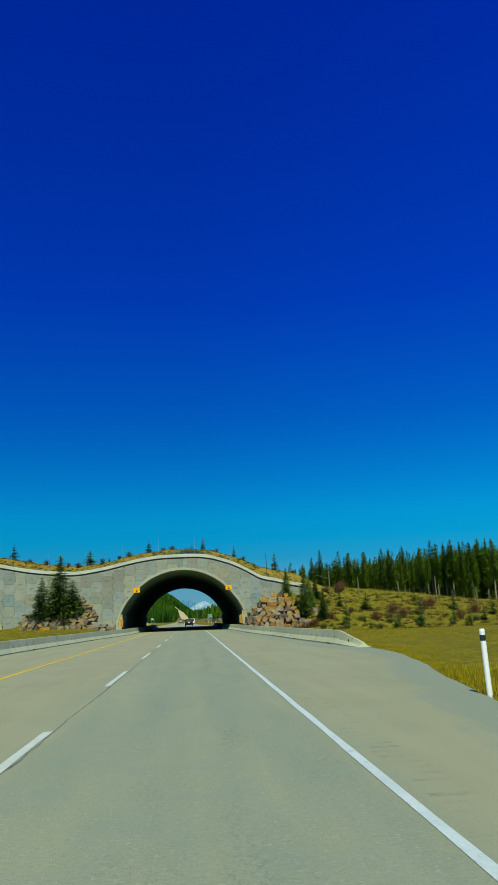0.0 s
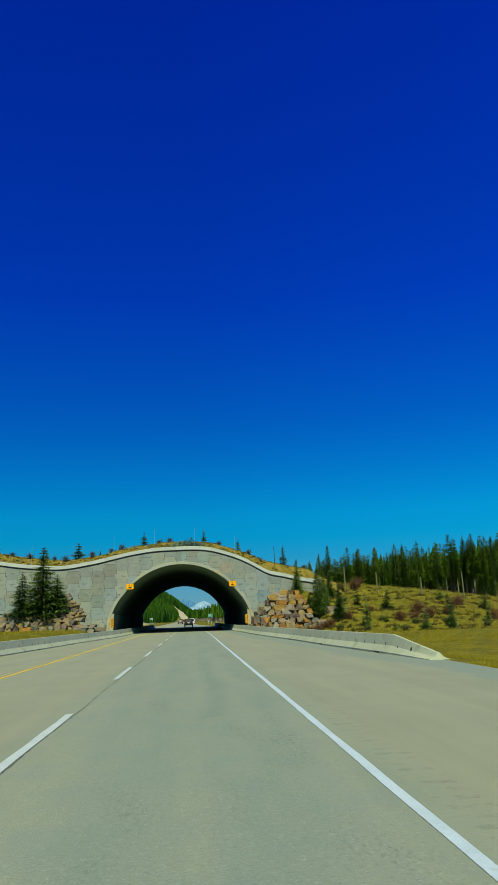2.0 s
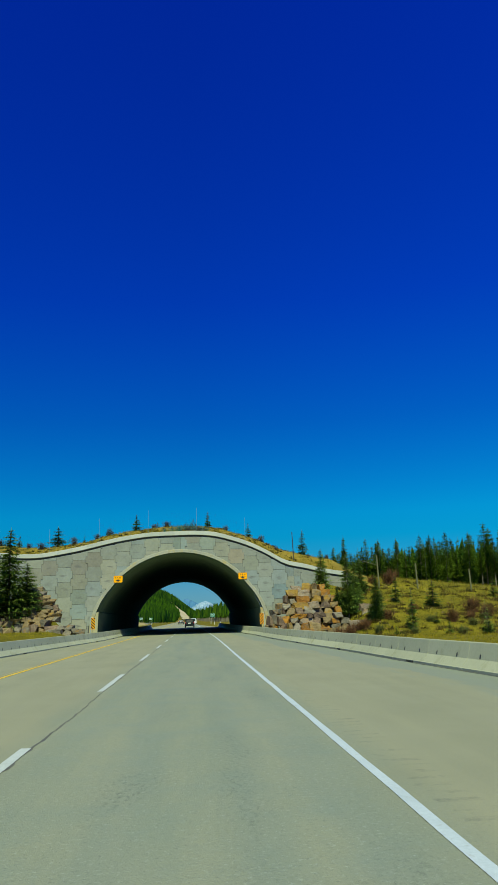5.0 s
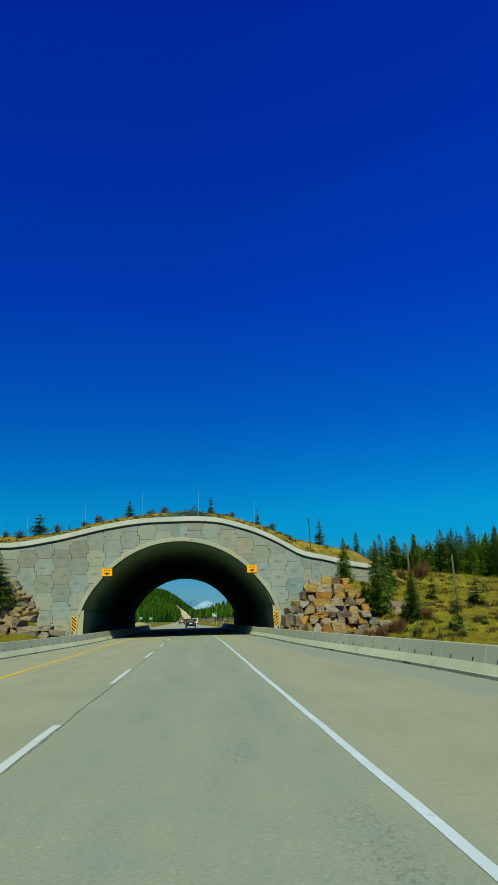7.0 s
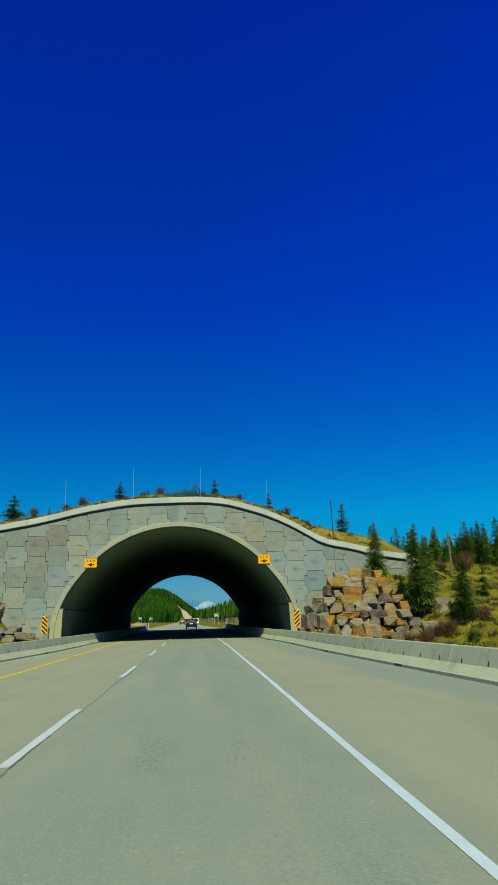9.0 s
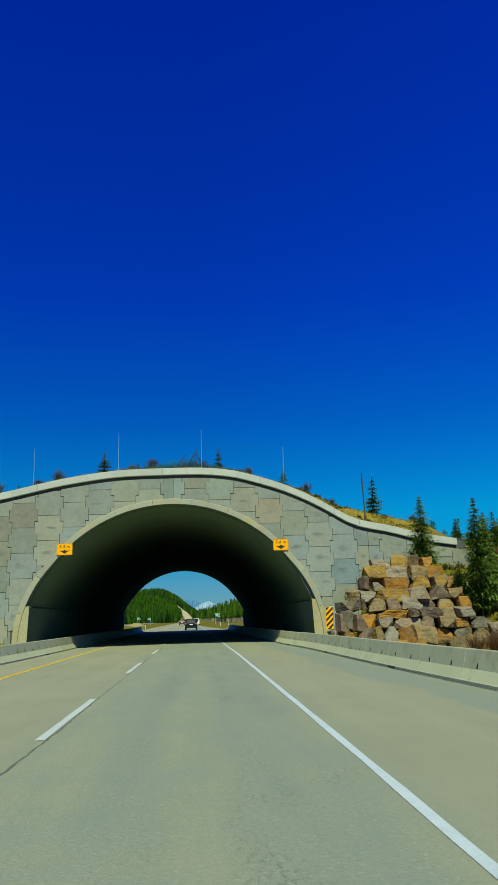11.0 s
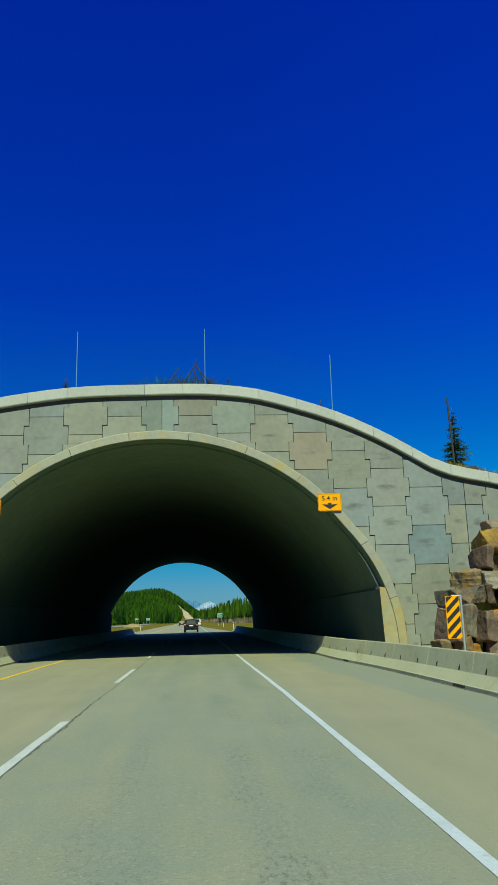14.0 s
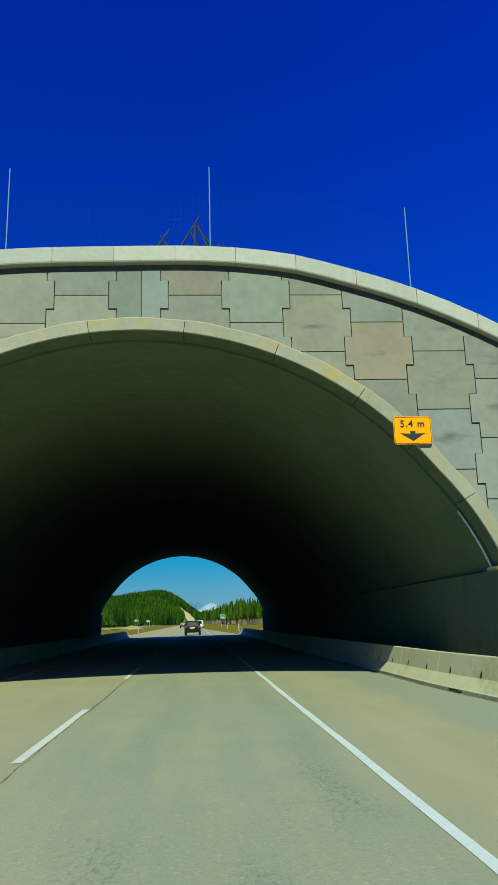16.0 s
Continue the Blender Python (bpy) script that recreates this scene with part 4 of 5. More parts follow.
# ---- trees ----
def spruce(seed, height, radius, tiers, arms, fans, bare=0.05, droop=0.3, curl=0.25, taper=0.9, lush=1.0, bark=None):
    """Trunk and needle meshes of a conifer standing at the origin: tiers of boughs with side sprays."""
    rng = np.random.default_rng(seed)
    bm = bmesh.new()
    tube(bm, (0, 0, -0.3), (0.006 * height * rng.uniform(-1, 1), 0, height * 0.97), height * 0.012 + 0.02, 0.01, 7)
    if bare > 0.2:
        for _ in range(12):
            z, a = rng.uniform(0.12, bare) * height, rng.uniform(0, 6.28)
            tube(bm, (0, 0, z), (math.cos(a) * 0.7, math.sin(a) * 0.7, z - 0.1), 0.018, 0.006, 3)
    trunk = bpy.data.meshes.new("trunk")
    bm.to_mesh(trunk)
    bm.free()
    trunk.materials.append(bark or M_BARK)
    verts, faces = [], []

    def tri(a, c, d):
        i = len(verts)
        verts.extend((a, c, d))
        faces.append((i, i + 1, i + 2))

    gap = (1 - bare) / tiers
    for k in range(tiers):
        tier = (k + rng.uniform(-0.25, 0.25)) / tiers
        strong = rng.uniform(0.7, 1.15)
        lean = rng.uniform(0, 6.28)
        count = max(4, int(round(arms * (1 - 0.45 * tier))))
        for j in range(count):
            if rng.random() < 0.08:
                continue
            f = min(max(tier + rng.uniform(-0.3, 0.3) / tiers, 0.0), 0.985)
            z0 = height * (bare + (1 - bare) * f)
            reach = radius * (1 - f) ** taper * (0.72 + 0.28 * min(1, f * 7)) * strong
            a = lean + j * 6.2832 / count + rng.uniform(-0.3, 0.3)
            long = reach * rng.uniform(0.7, 1.15) + 0.01 * height
            out = np.array((math.cos(a), math.sin(a), 0.0))
            side = np.array((-math.sin(a), math.cos(a), 0.0))
            sag, up = droop * rng.uniform(0.6, 1.3), curl * rng.uniform(0.6, 1.3)

            def at(q):
                return out * long * q + np.array((0, 0, z0 + long * (-sag * q + up * q * q)))

            w = 0.05 * long + 0.012
            tri(at(0.02) - side * w, at(0.02) + side * w, at(1.0))
            for i in range(fans):
                q = 0.12 + 0.86 * (i + rng.uniform(0, 0.8)) / fans
                size = (0.36 * long * (1.12 - q) + 0.05 * reach + 0.006 * height) * rng.uniform(0.65, 1.25) * lush
                base = at(q)
                for sgn in (-1, 1):
                    tip = base + out * size * rng.uniform(0.45, 0.95) + side * sgn * size * rng.uniform(0.6, 1.0) + np.array((0, 0, size * rng.uniform(-0.45, 0.1)))
                    tri(base - out * size * 0.16, base + out * size * 0.18, tip)
                if i % 2 == 0:
                    tip = base + out * size * 0.5 + np.array((0, 0, -size * rng.uniform(0.35, 0.75)))
                    tri(base - out * size * 0.15 - side * size * 0.08, base + out * size * 0.2 + side * size * 0.08, tip)
    for dx, dy in ((1, 0), (0, 1)):
        w = 0.006 * height
        tri(np.array((-w * dx, -w * dy, height * 0.9)), np.array((w * dx, w * dy, height * 0.9)), np.array((0, 0, height * 1.02)))
    crown = bpy.data.meshes.new("crown")
    crown.from_pydata([tuple(v) for v in verts], [], faces)
    crown.update()
    return trunk, crown


def tree_thing(name, meshes, needle, label, category, group=""):
    root = tagged(new(name), label, category, group)
    for part_name, me in zip(("trunk", "crown"), meshes):
        if part_name == "crown" and not me.materials:
            me.materials.append(needle)
        ob = new(part_name, me)
        ob.parent = root
    return root


def stand(proto, used, x, y, z, scale, turn):
    m = pose(x, y, z, 0, 0, turn) @ Matrix.Diagonal((scale[0], scale[0], scale[1], 1))
    if not used:
        proto.matrix_basis = m
        used.append(1)
        return proto
    s = proto.matrix_basis.to_scale()
    return copy_thing(proto, m @ Matrix.Diagonal((1 / s[0], 1 / s[1], 1 / s[2], 1)))


full = [tree_thing("spruce_tree", spruce(s, 4.0, 1.15, 34, 14, 7, taper=0.74, lush=1.12, droop=0.38), M_NEEDLE, "dark green young spruce standing among boulders", "spruce") for s in (11, 12, 13)]
thin = [tree_thing("spruce_sapling", spruce(s, 2.0, 0.58, 13, 10, 7, taper=0.75, lush=1.3), M_NEEDLE, "small sparse dark green spruce sapling on dry grass", "sapling", "spruce saplings") for s in (21, 22, 23)]
full_used, thin_used = [[] for _ in full], [[] for _ in thin]
for k, (x, y, z, h, fat, label) in enumerate([
        (-16.5, 98.0, 1.2, 9.0, 1.12, "tall dark green spruce standing among boulders by the wall"), (-18.7, 97.8, 1.2, 6.3, 1.1, ""), (-14.9, 97.9, 1.8, 5.3, 1.25, ""),
        (12.4, 101.5, 3.2, 4.8, 0.85, ""), (14.35, 98.6, 1.6, 5.9, 0.72, ""), (16.55, 103.3, 3.45, 3.6, 0.9, ""), (16.1, 95.0, 1.0, 4.1, 0.85, ""), (13.35, 98.7, 1.7, 2.5, 1.0, ""),
        (15.2, 99.6, 2.2, 4.6, 0.75, "")]):
    ob = stand(full[k % 3], full_used[k % 3], x, y, z - 0.1, (h / 4 * fat * 1.12, h / 4), k * 77)
    if label:
        ob["label"] = label
saplings = [(19.1, 99.5, 2.6, 1.2), (18.2, 91.3, 3.6, 0.9), (22.3, 98.4, 2.5, 1.9), (16.5, 90.3, 0.9, 1.5), (20.8, 93.0, 1.1, 1.7), (20.6, 89.2, 1.3, 1.6), (24.1, 89.9, 2.2, 1.3), (27.0, 90.3, 3.4, 1.1), (26.5, 88.6, 2.2, 1.3), (23.2, 87.6, 1.3, 1.9), (31.5, 92.0, 2.2, 1.4), (34.0, 99.0, 2.6, 1.5), (30.0, 103.0, 2.2, 1.3), (38.0, 96.0, 2.4, 1.5), (28.6, 96.0, 2.6, 1.4), (32.2, 88.6, 2.5, 1.3), (35.5, 92.5, 2.0, 1.6)]
for k, (x, y, h, fat) in enumerate(saplings):
    stand(thin[k % 3], thin_used[k % 3], x, y, float(ground_height(x, y)) - 0.05, (h / 2 * fat * 0.82, h / 2), k * 53)
bank_trees = [(-14.6, 111.3, 2.3, 2.0), (-6.25, 112.6, 2.0, 1.4), (11.9, 110.2, 2.75, 1.0), (1.68, 113.5, 2.1, 0.95), (6.22, 112.8, 2.0, 1.0), (-18.6, 111, 1.5, 1.1), (-25.5, 112, 2.4, 1.3), (-9.4, 112, 1.1, 0.9), (-3.9, 112.5, 1.0, 1.2), (-11.9, 112, 0.9, 1.0)]
for k, (x, y, h, fat) in enumerate(bank_trees):
    ob = stand(thin[k % 3], thin_used[k % 3], x, y, float(fill_height(x, y)) - 0.05, (h / 2 * fat, h / 2), k * 91)
    ob["label"] = "small dark green spruce on the grassy overpass top"

forest = [tree_thing("forest_tree", spruce(s, 12.0, 1.25, 24, 8, 5, bare=b, droop=0.05, curl=0.2, taper=0.6, lush=1.5, bark=M_TRUNK), M_PINE, "tall dark green conifer with a bare lower trunk", "conifer", "forest conifers") for s, b in ((31, 0.42), (32, 0.34), (33, 0.48), (34, 0.16))]
forest_used = [[] for _ in forest]
rng = random.Random(17)


def along_edge(r):
    """Where along the forest's edge a tree stands: most of them on the stretch that faces the road."""
    return r / 0.92 * 4.5 if r < 0.92 else 4.5 + (r - 0.92) / 0.08 * 2.49


edge = [(15.5, 205), (22, 190), (29, 180), (37, 168), (48, 142), (53, 128), (60, 108), (70, 90)]
for k in range(295):
    u = along_edge(rng.random())
    i = int(u)
    x, y = [edge[i][j] + (edge[i + 1][j] - edge[i][j]) * (u - i) for j in (0, 1)]
    back = 16 * rng.random() ** 1.2
    x, y = x + back * 0.8 + rng.uniform(-1.5, 1.5), y + back * 0.7
    h = rng.choice((0.8, 0.95, 1, 1.06)) * rng.uniform(10.5, 12.8) * min(1.0, 0.72 + 0.18 * u)
    stand(forest[k % 4], forest_used[k % 4], x, y, float(ground_height(x, y)) - 0.2, (h / 12 * rng.uniform(0.8, 1.15), h / 12), rng.uniform(0, 360))

# deeper rows of the same trees
crowns = []
for s, b in ((35, 0.1), (36, 0.05)):
    _, me = spruce(s, 12.0, 1.7, 15, 7, 4, bare=b, droop=0.05, curl=0.2, taper=0.5, lush=1.9)
    co = np.empty(len(me.vertices) * 3)
    me.vertices.foreach_get("co", co)
    crowns.append(co.reshape(-1, 3))
    bpy.data.meshes.remove(me)
rows = []
for k in range(820):
    u = along_edge(rng.random())
    i = int(u)
    x, y = [edge[i][j] + (edge[i + 1][j] - edge[i][j]) * (u - i) for j in (0, 1)]
    back = 7 + 22 * rng.random()
    x, y = x + back * 0.8, y + back * 0.7
    h, a = rng.uniform(10.2, 12.8) / 12 * min(1.0, 0.72 + 0.18 * u), rng.uniform(0, 6.28)
    c = crowns[k % 2]
    rows.append(np.stack([x + 0.75 * h * (c[:, 0] * math.cos(a) - c[:, 1] * math.sin(a)), y + 0.75 * h * (c[:, 0] * math.sin(a) + c[:, 1] * math.cos(a)), float(ground_height(x, y)) + h * c[:, 2]], -1))
rows = np.concatenate(rows)
tagged(shape("inner_forest", rows.tolist(), np.arange(len(rows)).reshape(-1, 3).tolist(), M_PINE), "dark green conifers deeper in the forest", "woodland", kind="stuff")


def wood_mesh(name, spots, material, label, category, seed, low=0.1, sides=7, rings=4):
    """Many far conifers, each one ragged spire of rings that share their points, joined."""
    rng = np.random.default_rng(seed)
    verts, faces = [], []
    for x, y, z, h, r in spots:
        i, turn = len(verts), rng.uniform(0, 6.28)
        for g in range(rings):
            f = low + (1 - low) * g / rings
            reach = (1 - g / rings) ** 0.75 * (0.7 if g == 0 else 1.0)
            for k in range(sides):
                a = turn + 6.2832 * (k + 0.5 * g) / sides
                q = r * reach * (rng.uniform(0.9, 1.5) if (k + g) % 2 else rng.uniform(0.3, 0.75))
                verts.append((x + q * math.cos(a), y + q * math.sin(a), z + h * (f - (0.06 if (k + g) % 2 else -0.05) * rng.uniform(0.5, 1.5))))
        verts.append((x + 0.02 * h * rng.normal(), y, z + h))
        for g in range(rings - 1):
            faces += [(i + g * sides + k, i + g * sides + (k + 1) % sides, i + (g + 1) * sides + (k + 1) % sides, i + (g + 1) * sides + k) for k in range(sides)]
        faces += [(i + (rings - 1) * sides + k, i + (rings - 1) * sides + (k + 1) % sides, i + rings * sides) for k in range(sides)]
    return tagged(shape(name, verts, faces, material), label, category, kind="stuff")


def trunk_mesh(name, spots, label):
    """Thin three-sided stems under far crowns, joined."""
    verts, faces = [], []
    for x, y, z, h, r in spots:
        i = len(verts)
        w = 0.009 * h
        verts += [(x - w, y - w, z - 0.5), (x + w, y - w, z - 0.5), (x, y + w, z - 0.5), (x - w, y - w, z + h * 0.6), (x + w, y - w, z + h * 0.6), (x, y + w, z + h * 0.6)]
        faces += [(i, i + 1, i + 4, i + 3), (i + 1, i + 2, i + 5, i + 4), (i + 2, i, i + 3, i + 5)]
    return tagged(shape(name, verts, faces, M_TRUNK), label, "tree trunks", kind="stuff")


nr = np.random.default_rng(5)
spots = []
for _ in range(1500):
    u = along_edge(nr.random())
    i = int(u)
    x, y = [edge[i][j] + (edge[i + 1][j] - edge[i][j]) * (u - i) for j in (0, 1)]
    b = 10 + 70 * nr.random()
    x, y = x + b * 0.8, y + b * 0.7
    h = nr.uniform(9, 13)
    spots.append((x, y, float(ground_height(x, y)), h, h * 0.14))
wood_mesh("woodland", spots, M_VERGEWOOD, "dense dark conifer woodland behind the slope", "woodland", 1, 0.25)

cut_left = curve([(780, -11.5), (810, -12.0), (975, -17.5), (1100, -25.0), (1190, -32.8), (1240, -38.5)])
cut_right = curve([(780, -4.6), (993, -7.4), (1100, -13.0), (1190, -25.0), (1240, -35.0)])
spots = []
for _ in range(34000):
    y = 640 + 1000 * nr.random()
    x = 8 - 480 * nr.random() ** 1.2
    if 780 < y < 1240 and cut_left(y) - 1.5 < x < cut_right(y) + 1.0:
        continue
    if x > bend(y) - 12 and y < 900:
        continue
    h = nr.uniform(5.5, 10.5)
    spots.append((x, y, float(ground_height(x, y)), h, h * nr.uniform(0.09, 0.14)))
wood_mesh("hill_woodland", spots, M_HILLWOOD, "sunlit green conifer forest covering the far hill", "woodland", 2, 0.02, 5, 3)
spots = []
for _ in range(5200):
    y = 430 + 900 * nr.random() ** 1.3
    x = 17 - min(14, (y - 430) * 0.035) + 170 * nr.random() ** 1.5
    h = nr.uniform(8.5, 12.5)
    spots.append((x, y, float(ground_height(x, y)), h, h * nr.uniform(0.06, 0.1)))
wood_mesh("verge_woodland", spots, M_VERGEWOOD, "green conifer forest along the far road verge", "woodland", 3, 0.3, 6, 6)
trunk_mesh("verge_trunks", spots, "pale thin conifer trunks along the far road verge")
spots = []
for _ in range(420):
    y = 360 + 300 * nr.random()
    x = -29 - (y - 330) * 0.03 - 90 * nr.random()
    if abs(x - ARCH2_X) < 8:
        continue
    h = nr.uniform(8, 14)
    spots.append((x, y, float(ground_height(x, y)), h, h * 0.15))
wood_mesh("median_woodland", spots, M_HILLWOOD, "dark conifers beside the far carriageway", "woodland", 4, 0.08, 7, 7)

# cleared earth strip up the far hill
gx, gy = np.meshgrid(np.linspace(0, 1, 6), np.linspace(782, 1238, 36))
sx = cut_left(gy) + (cut_right(gy) - cut_left(gy)) * gx + 0.7 * np.sin(gy * 0.09 + 3 * gx)
verts = np.stack([sx, gy, ground_height(sx, gy) + 1.0], -1).reshape(-1, 3).tolist()
tagged(shape("cleared_slope", verts, [(j * 6 + i, j * 6 + i + 1, (j + 1) * 6 + i + 1, (j + 1) * 6 + i) for j in range(35) for i in range(5)], M_EARTH, smooth=True), "pale bare earth cut up the wooded hill", "cleared slope", kind="structure")


def mountain(name, cx, y, half, top, material, label, seed):
    xs = np.linspace(-half, half, 70)
    rng = np.random.default_rng(seed)
    jag = np.cumsum(rng.normal(0, 1, 70))
    jag -= np.linspace(jag[0], jag[-1], 70)
    crestline = top * np.clip(1 - np.abs(xs / half) ** 1.3, 0, 1) + jag / np.abs(jag).max() * top * 0.045
    verts, faces = [], []
    for j, f in enumerate(np.linspace(0, 1, 9)):
        for i, x in enumerate(xs):
            z = -20 + (crestline[i] + 20) * f + (rng.normal(0, top * 0.015) if 0 < j < 8 else 0)
            verts.append((cx + x, y + 260 * f + rng.normal(0, 4), z))
    for j in range(8):
        for i in range(69):
            a = j * 70 + i
            faces.append((a, a + 1, a + 71, a + 70))
    i = len(verts)
    verts += [(cx - half, y + 500, -20), (cx + half, y + 500, -20)]
    faces.append(tuple(range(8 * 70, 9 * 70)) + (i + 1, i))
    return tagged(shape(name, verts, faces, material), label, "mountain", kind="structure")


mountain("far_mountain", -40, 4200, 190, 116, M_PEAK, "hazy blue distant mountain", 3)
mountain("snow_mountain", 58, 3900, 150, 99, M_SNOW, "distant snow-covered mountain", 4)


# ---- shrubs, brush and grass ----
def twigs(seed, h, r, count, material, thick=0.012):
    rng = np.random.default_rng(seed)
    verts, faces = [], []
    for _ in range(count):
        a, lean = rng.uniform(0, 6.28), rng.uniform(0.05, 0.9)
        base = np.array((rng.normal(0, r * 0.15), rng.normal(0, r * 0.15), -0.05))
        tip = base + np.array((math.cos(a) * lean * r, math.sin(a) * lean * r, h * rng.uniform(0.45, 1.0) * (1.1 - 0.4 * lean)))
        mid = (base + tip) / 2 + rng.normal(0, 0.06 * r, 3)
        for p, q, w in ((base, mid, thick), (mid, tip, thick * 0.6), (mid, mid + (tip - mid) * 0.8 + rng.normal(0, 0.2 * r, 3), thick * 0.5)):
            i = len(verts)
            sx = np.array((w, 0, 0))
            sy = np.array((0, w, 0))
            verts += [p - sx, p + sx, q, p - sy, p + sy]
            faces += [(i, i + 1, i + 2), (i + 3, i + 4, i + 2)]
    me = bpy.data.meshes.new("shrub")
    me.from_pydata([tuple(v) for v in verts], [], faces)
    me.materials.append(material)
    return me


BANK_SHRUBS = [twigs(s, 1.0, 0.65, 150, M_GREYTWIG) for s in (6, 7)]
SHRUBS = [twigs(s, 1.0, 0.65, 170, M_TWIG, 0.016) for s in (1, 2, 3)]
M_DARKLEAF = surface("dark_leaves", (0.015, 0.13, 0.135), (0.05, 0.21, 0.21), grain=3, bump=0, island=0.6, gloss=0.1)
M_OLIVE = surface("olive_leaves", (0.05, 0.07, 0.012), (0.14, 0.14, 0.025), grain=3, bump=0, island=0.6)
LOW_GREENS = [twigs(s, 0.8, 0.95, 140, M_DARKLEAF, 0.008) for s in (8, 9)]
GREENS = [twigs(s, 0.8, 0.7, 150, M_OLIVE, 0.03) for s in (4, 5)]
rng = random.Random(23)


def shrub(meshes, x, y, z, scale, label, group):
    ob = tagged(new("shrub", rng.choice(meshes)), label, "shrub", group)
    ob.matrix_basis = pose(x, y, z, 0, 0, rng.uniform(0, 360)) @ Matrix.Diagonal((scale, scale, scale * rng.uniform(0.8, 1.1), 1))


for x, y, s in [(20.4, 107.0, 1.9), (21.1, 108.3, 1.7), (25.1, 96.2, 2.0), (25.9, 94.6, 1.6), (22.3, 93.2, 1.4), (13.6, 95.2, 1.25), (14.2, 96.2, 1.2), (15.1, 94.8, 1.2), (12.7, 95.2, 1.1), (14.7, 95.6, 1.0), (16.9, 94.3, 1.2), (30.0, 98.5, 1.7), (31.5, 100.5, 1.6), (28.4, 95.5, 1.4), (24.0, 93.5, 1.2), (20.0, 97.0, 1.0), (36, 97, 1.8), (33, 94, 1.5), (18.6, 107, 1.3)]:
    shrub(SHRUBS, x, y, float(ground_height(x, y)), s, "leafless reddish-brown shrub on the grassy slope", "bare shrubs on the slope")
for x, y, s in [(-8.9, 110, 1.3), (-10.3, 110.5, 1.0), (-12.6, 109.5, 1.2), (-2.8, 109.8, 1.2), (-15.9, 109, 1.4), (-20.5, 110, 1.3), (-23, 111, 1.2), (3.6, 110.5, 0.9), (7.4, 110, 1.0), (8.8, 108.5, 0.7), (-4.2, 111, 1.0), (14.6, 110.5, 0.9), (-17.5, 110.5, 1.0)]:
    shrub(BANK_SHRUBS, x, y, float(fill_height(x, y)), s * 0.85, "leafless grey-brown shrub on the overpass top", "bare shrubs on the overpass")
for x, y, s in [(18, 90.2, 0.9), (21.8, 89.5, 1.1), (23.6, 92, 1.0), (15.6, 92.6, 1.0), (27.5, 92.5, 1.1), (30.8, 90.5, 1.0), (20.4, 93.6, 0.9), (25.4, 94.2, 1.0), (34.5, 92.6, 1.1), (14.2, 101.8, 1.1), (17.9, 101.5, 1.0), (19.3, 95.4, 0.8), (-13, 96.8, 0.7), (-16.2, 96.9, 0.8), (13.7, 99.4, 0.9)]:
    shrub(GREENS, x, y, float(ground_height(x, y)), s, "low olive green shrub in rough grass", "olive shrubs")
for x, y, s in [(-2.9, 106.2, 0.55), (-2.1, 106.4, 0.8), (-1.4, 106.5, 1.0), (-0.8, 106.9, 1.05), (0.2, 106.6, 0.95), (0.9, 106.5, 0.85), (1.5, 106.7, 0.6), (-0.2, 107.3, 1.1)]:
    shrub(LOW_GREENS, x, y, float(fill_height(x, y)), s * 1.12, "low twiggy blue-green shrub behind the coping", "green shrubs on the overpass")

rb = random.Random(9)
heap = tagged(new("brush_heap"), "heap of dark dead branches on the overpass edge", "brush heap")
for k in range(26):
    x = rb.uniform(-0.9, 0.9)
    y = rb.uniform(105.5, 106.4)
    z = float(fill_height(x, y))
    lean = rb.uniform(-1, 1)
    a = Vector((x - lean * 0.4, y, z - 0.05))
    c = Vector((x + lean * 0.4, y + rb.uniform(-0.3, 0.3), z + rb.uniform(0.15, 0.6)))
    bm = tube(bmesh.new(), a, c, 0.016, 0.006, 5)
    tube(bm, (a + c) / 2, (a + c) / 2 + Vector((rb.uniform(-0.4, 0.4), 0, rb.uniform(0.1, 0.5))), 0.015, 0.005, 4)
    part("branch", bm, M_DEAD, heap)
for x0, x1, lift in ((-1.3, -0.6, 0.95), (-0.68, 0.15, 1.3), (0.95, 0.02, 1.05), (0.55, 0.08, 1.1), (0.0, 0.03, 1.1), (-0.3, -0.85, 0.75), (0.35, -0.1, 0.9)):
    z = float(fill_height(x0, 105.7))
    part("branch", tube(bmesh.new(), (x0, 105.7, z - 0.1), (x1, 105.6, z + lift), 0.04, 0.018, 6), M_DEAD, heap)


def grass(name, count, area, height, low, high, label, seed, lean=0.35, material=M_GRASS):
    nr = np.random.default_rng(seed)
    pts = area(nr, count)
    z = height(pts[:, 0], pts[:, 1])
    verts, faces = [], []
    for (x, y), zz in zip(pts, z):
        h, a = nr.uniform(low, high), nr.uniform(0, 3.14)
        w = 0.009 + 0.02 * h
        dx, dy = math.cos(a) * w, math.sin(a) * w
        lx, ly = nr.normal(0, lean * h, 2)
        i = len(verts)
        verts += [(x - dx, y - dy, zz - 0.03), (x + dx, y + dy, zz - 0.03), (x + lx, y + ly, zz + h)]
        faces.append((i, i + 1, i + 2))
    return tagged(shape(name, verts, faces, material), label, "grass", kind="stuff")


def verge_area(nr, n):
    y = 6 + 84 * nr.random(n) ** 1.2
    x = road_right(y) + np.where(y > 34, 0.9, 0.15) + 0.15 * nr.random(n) + 13 * nr.random(n) ** 2.2
    return np.stack([x, y], -1)


def clump(nr, x, y, size):
    """Draws blades together into tufts."""
    k = len(x) // 14
    pick = nr.integers(0, k, len(x))
    return np.stack([x[pick] + nr.normal(0, size, len(x)), y[pick] + nr.normal(0, size, len(x))], -1)


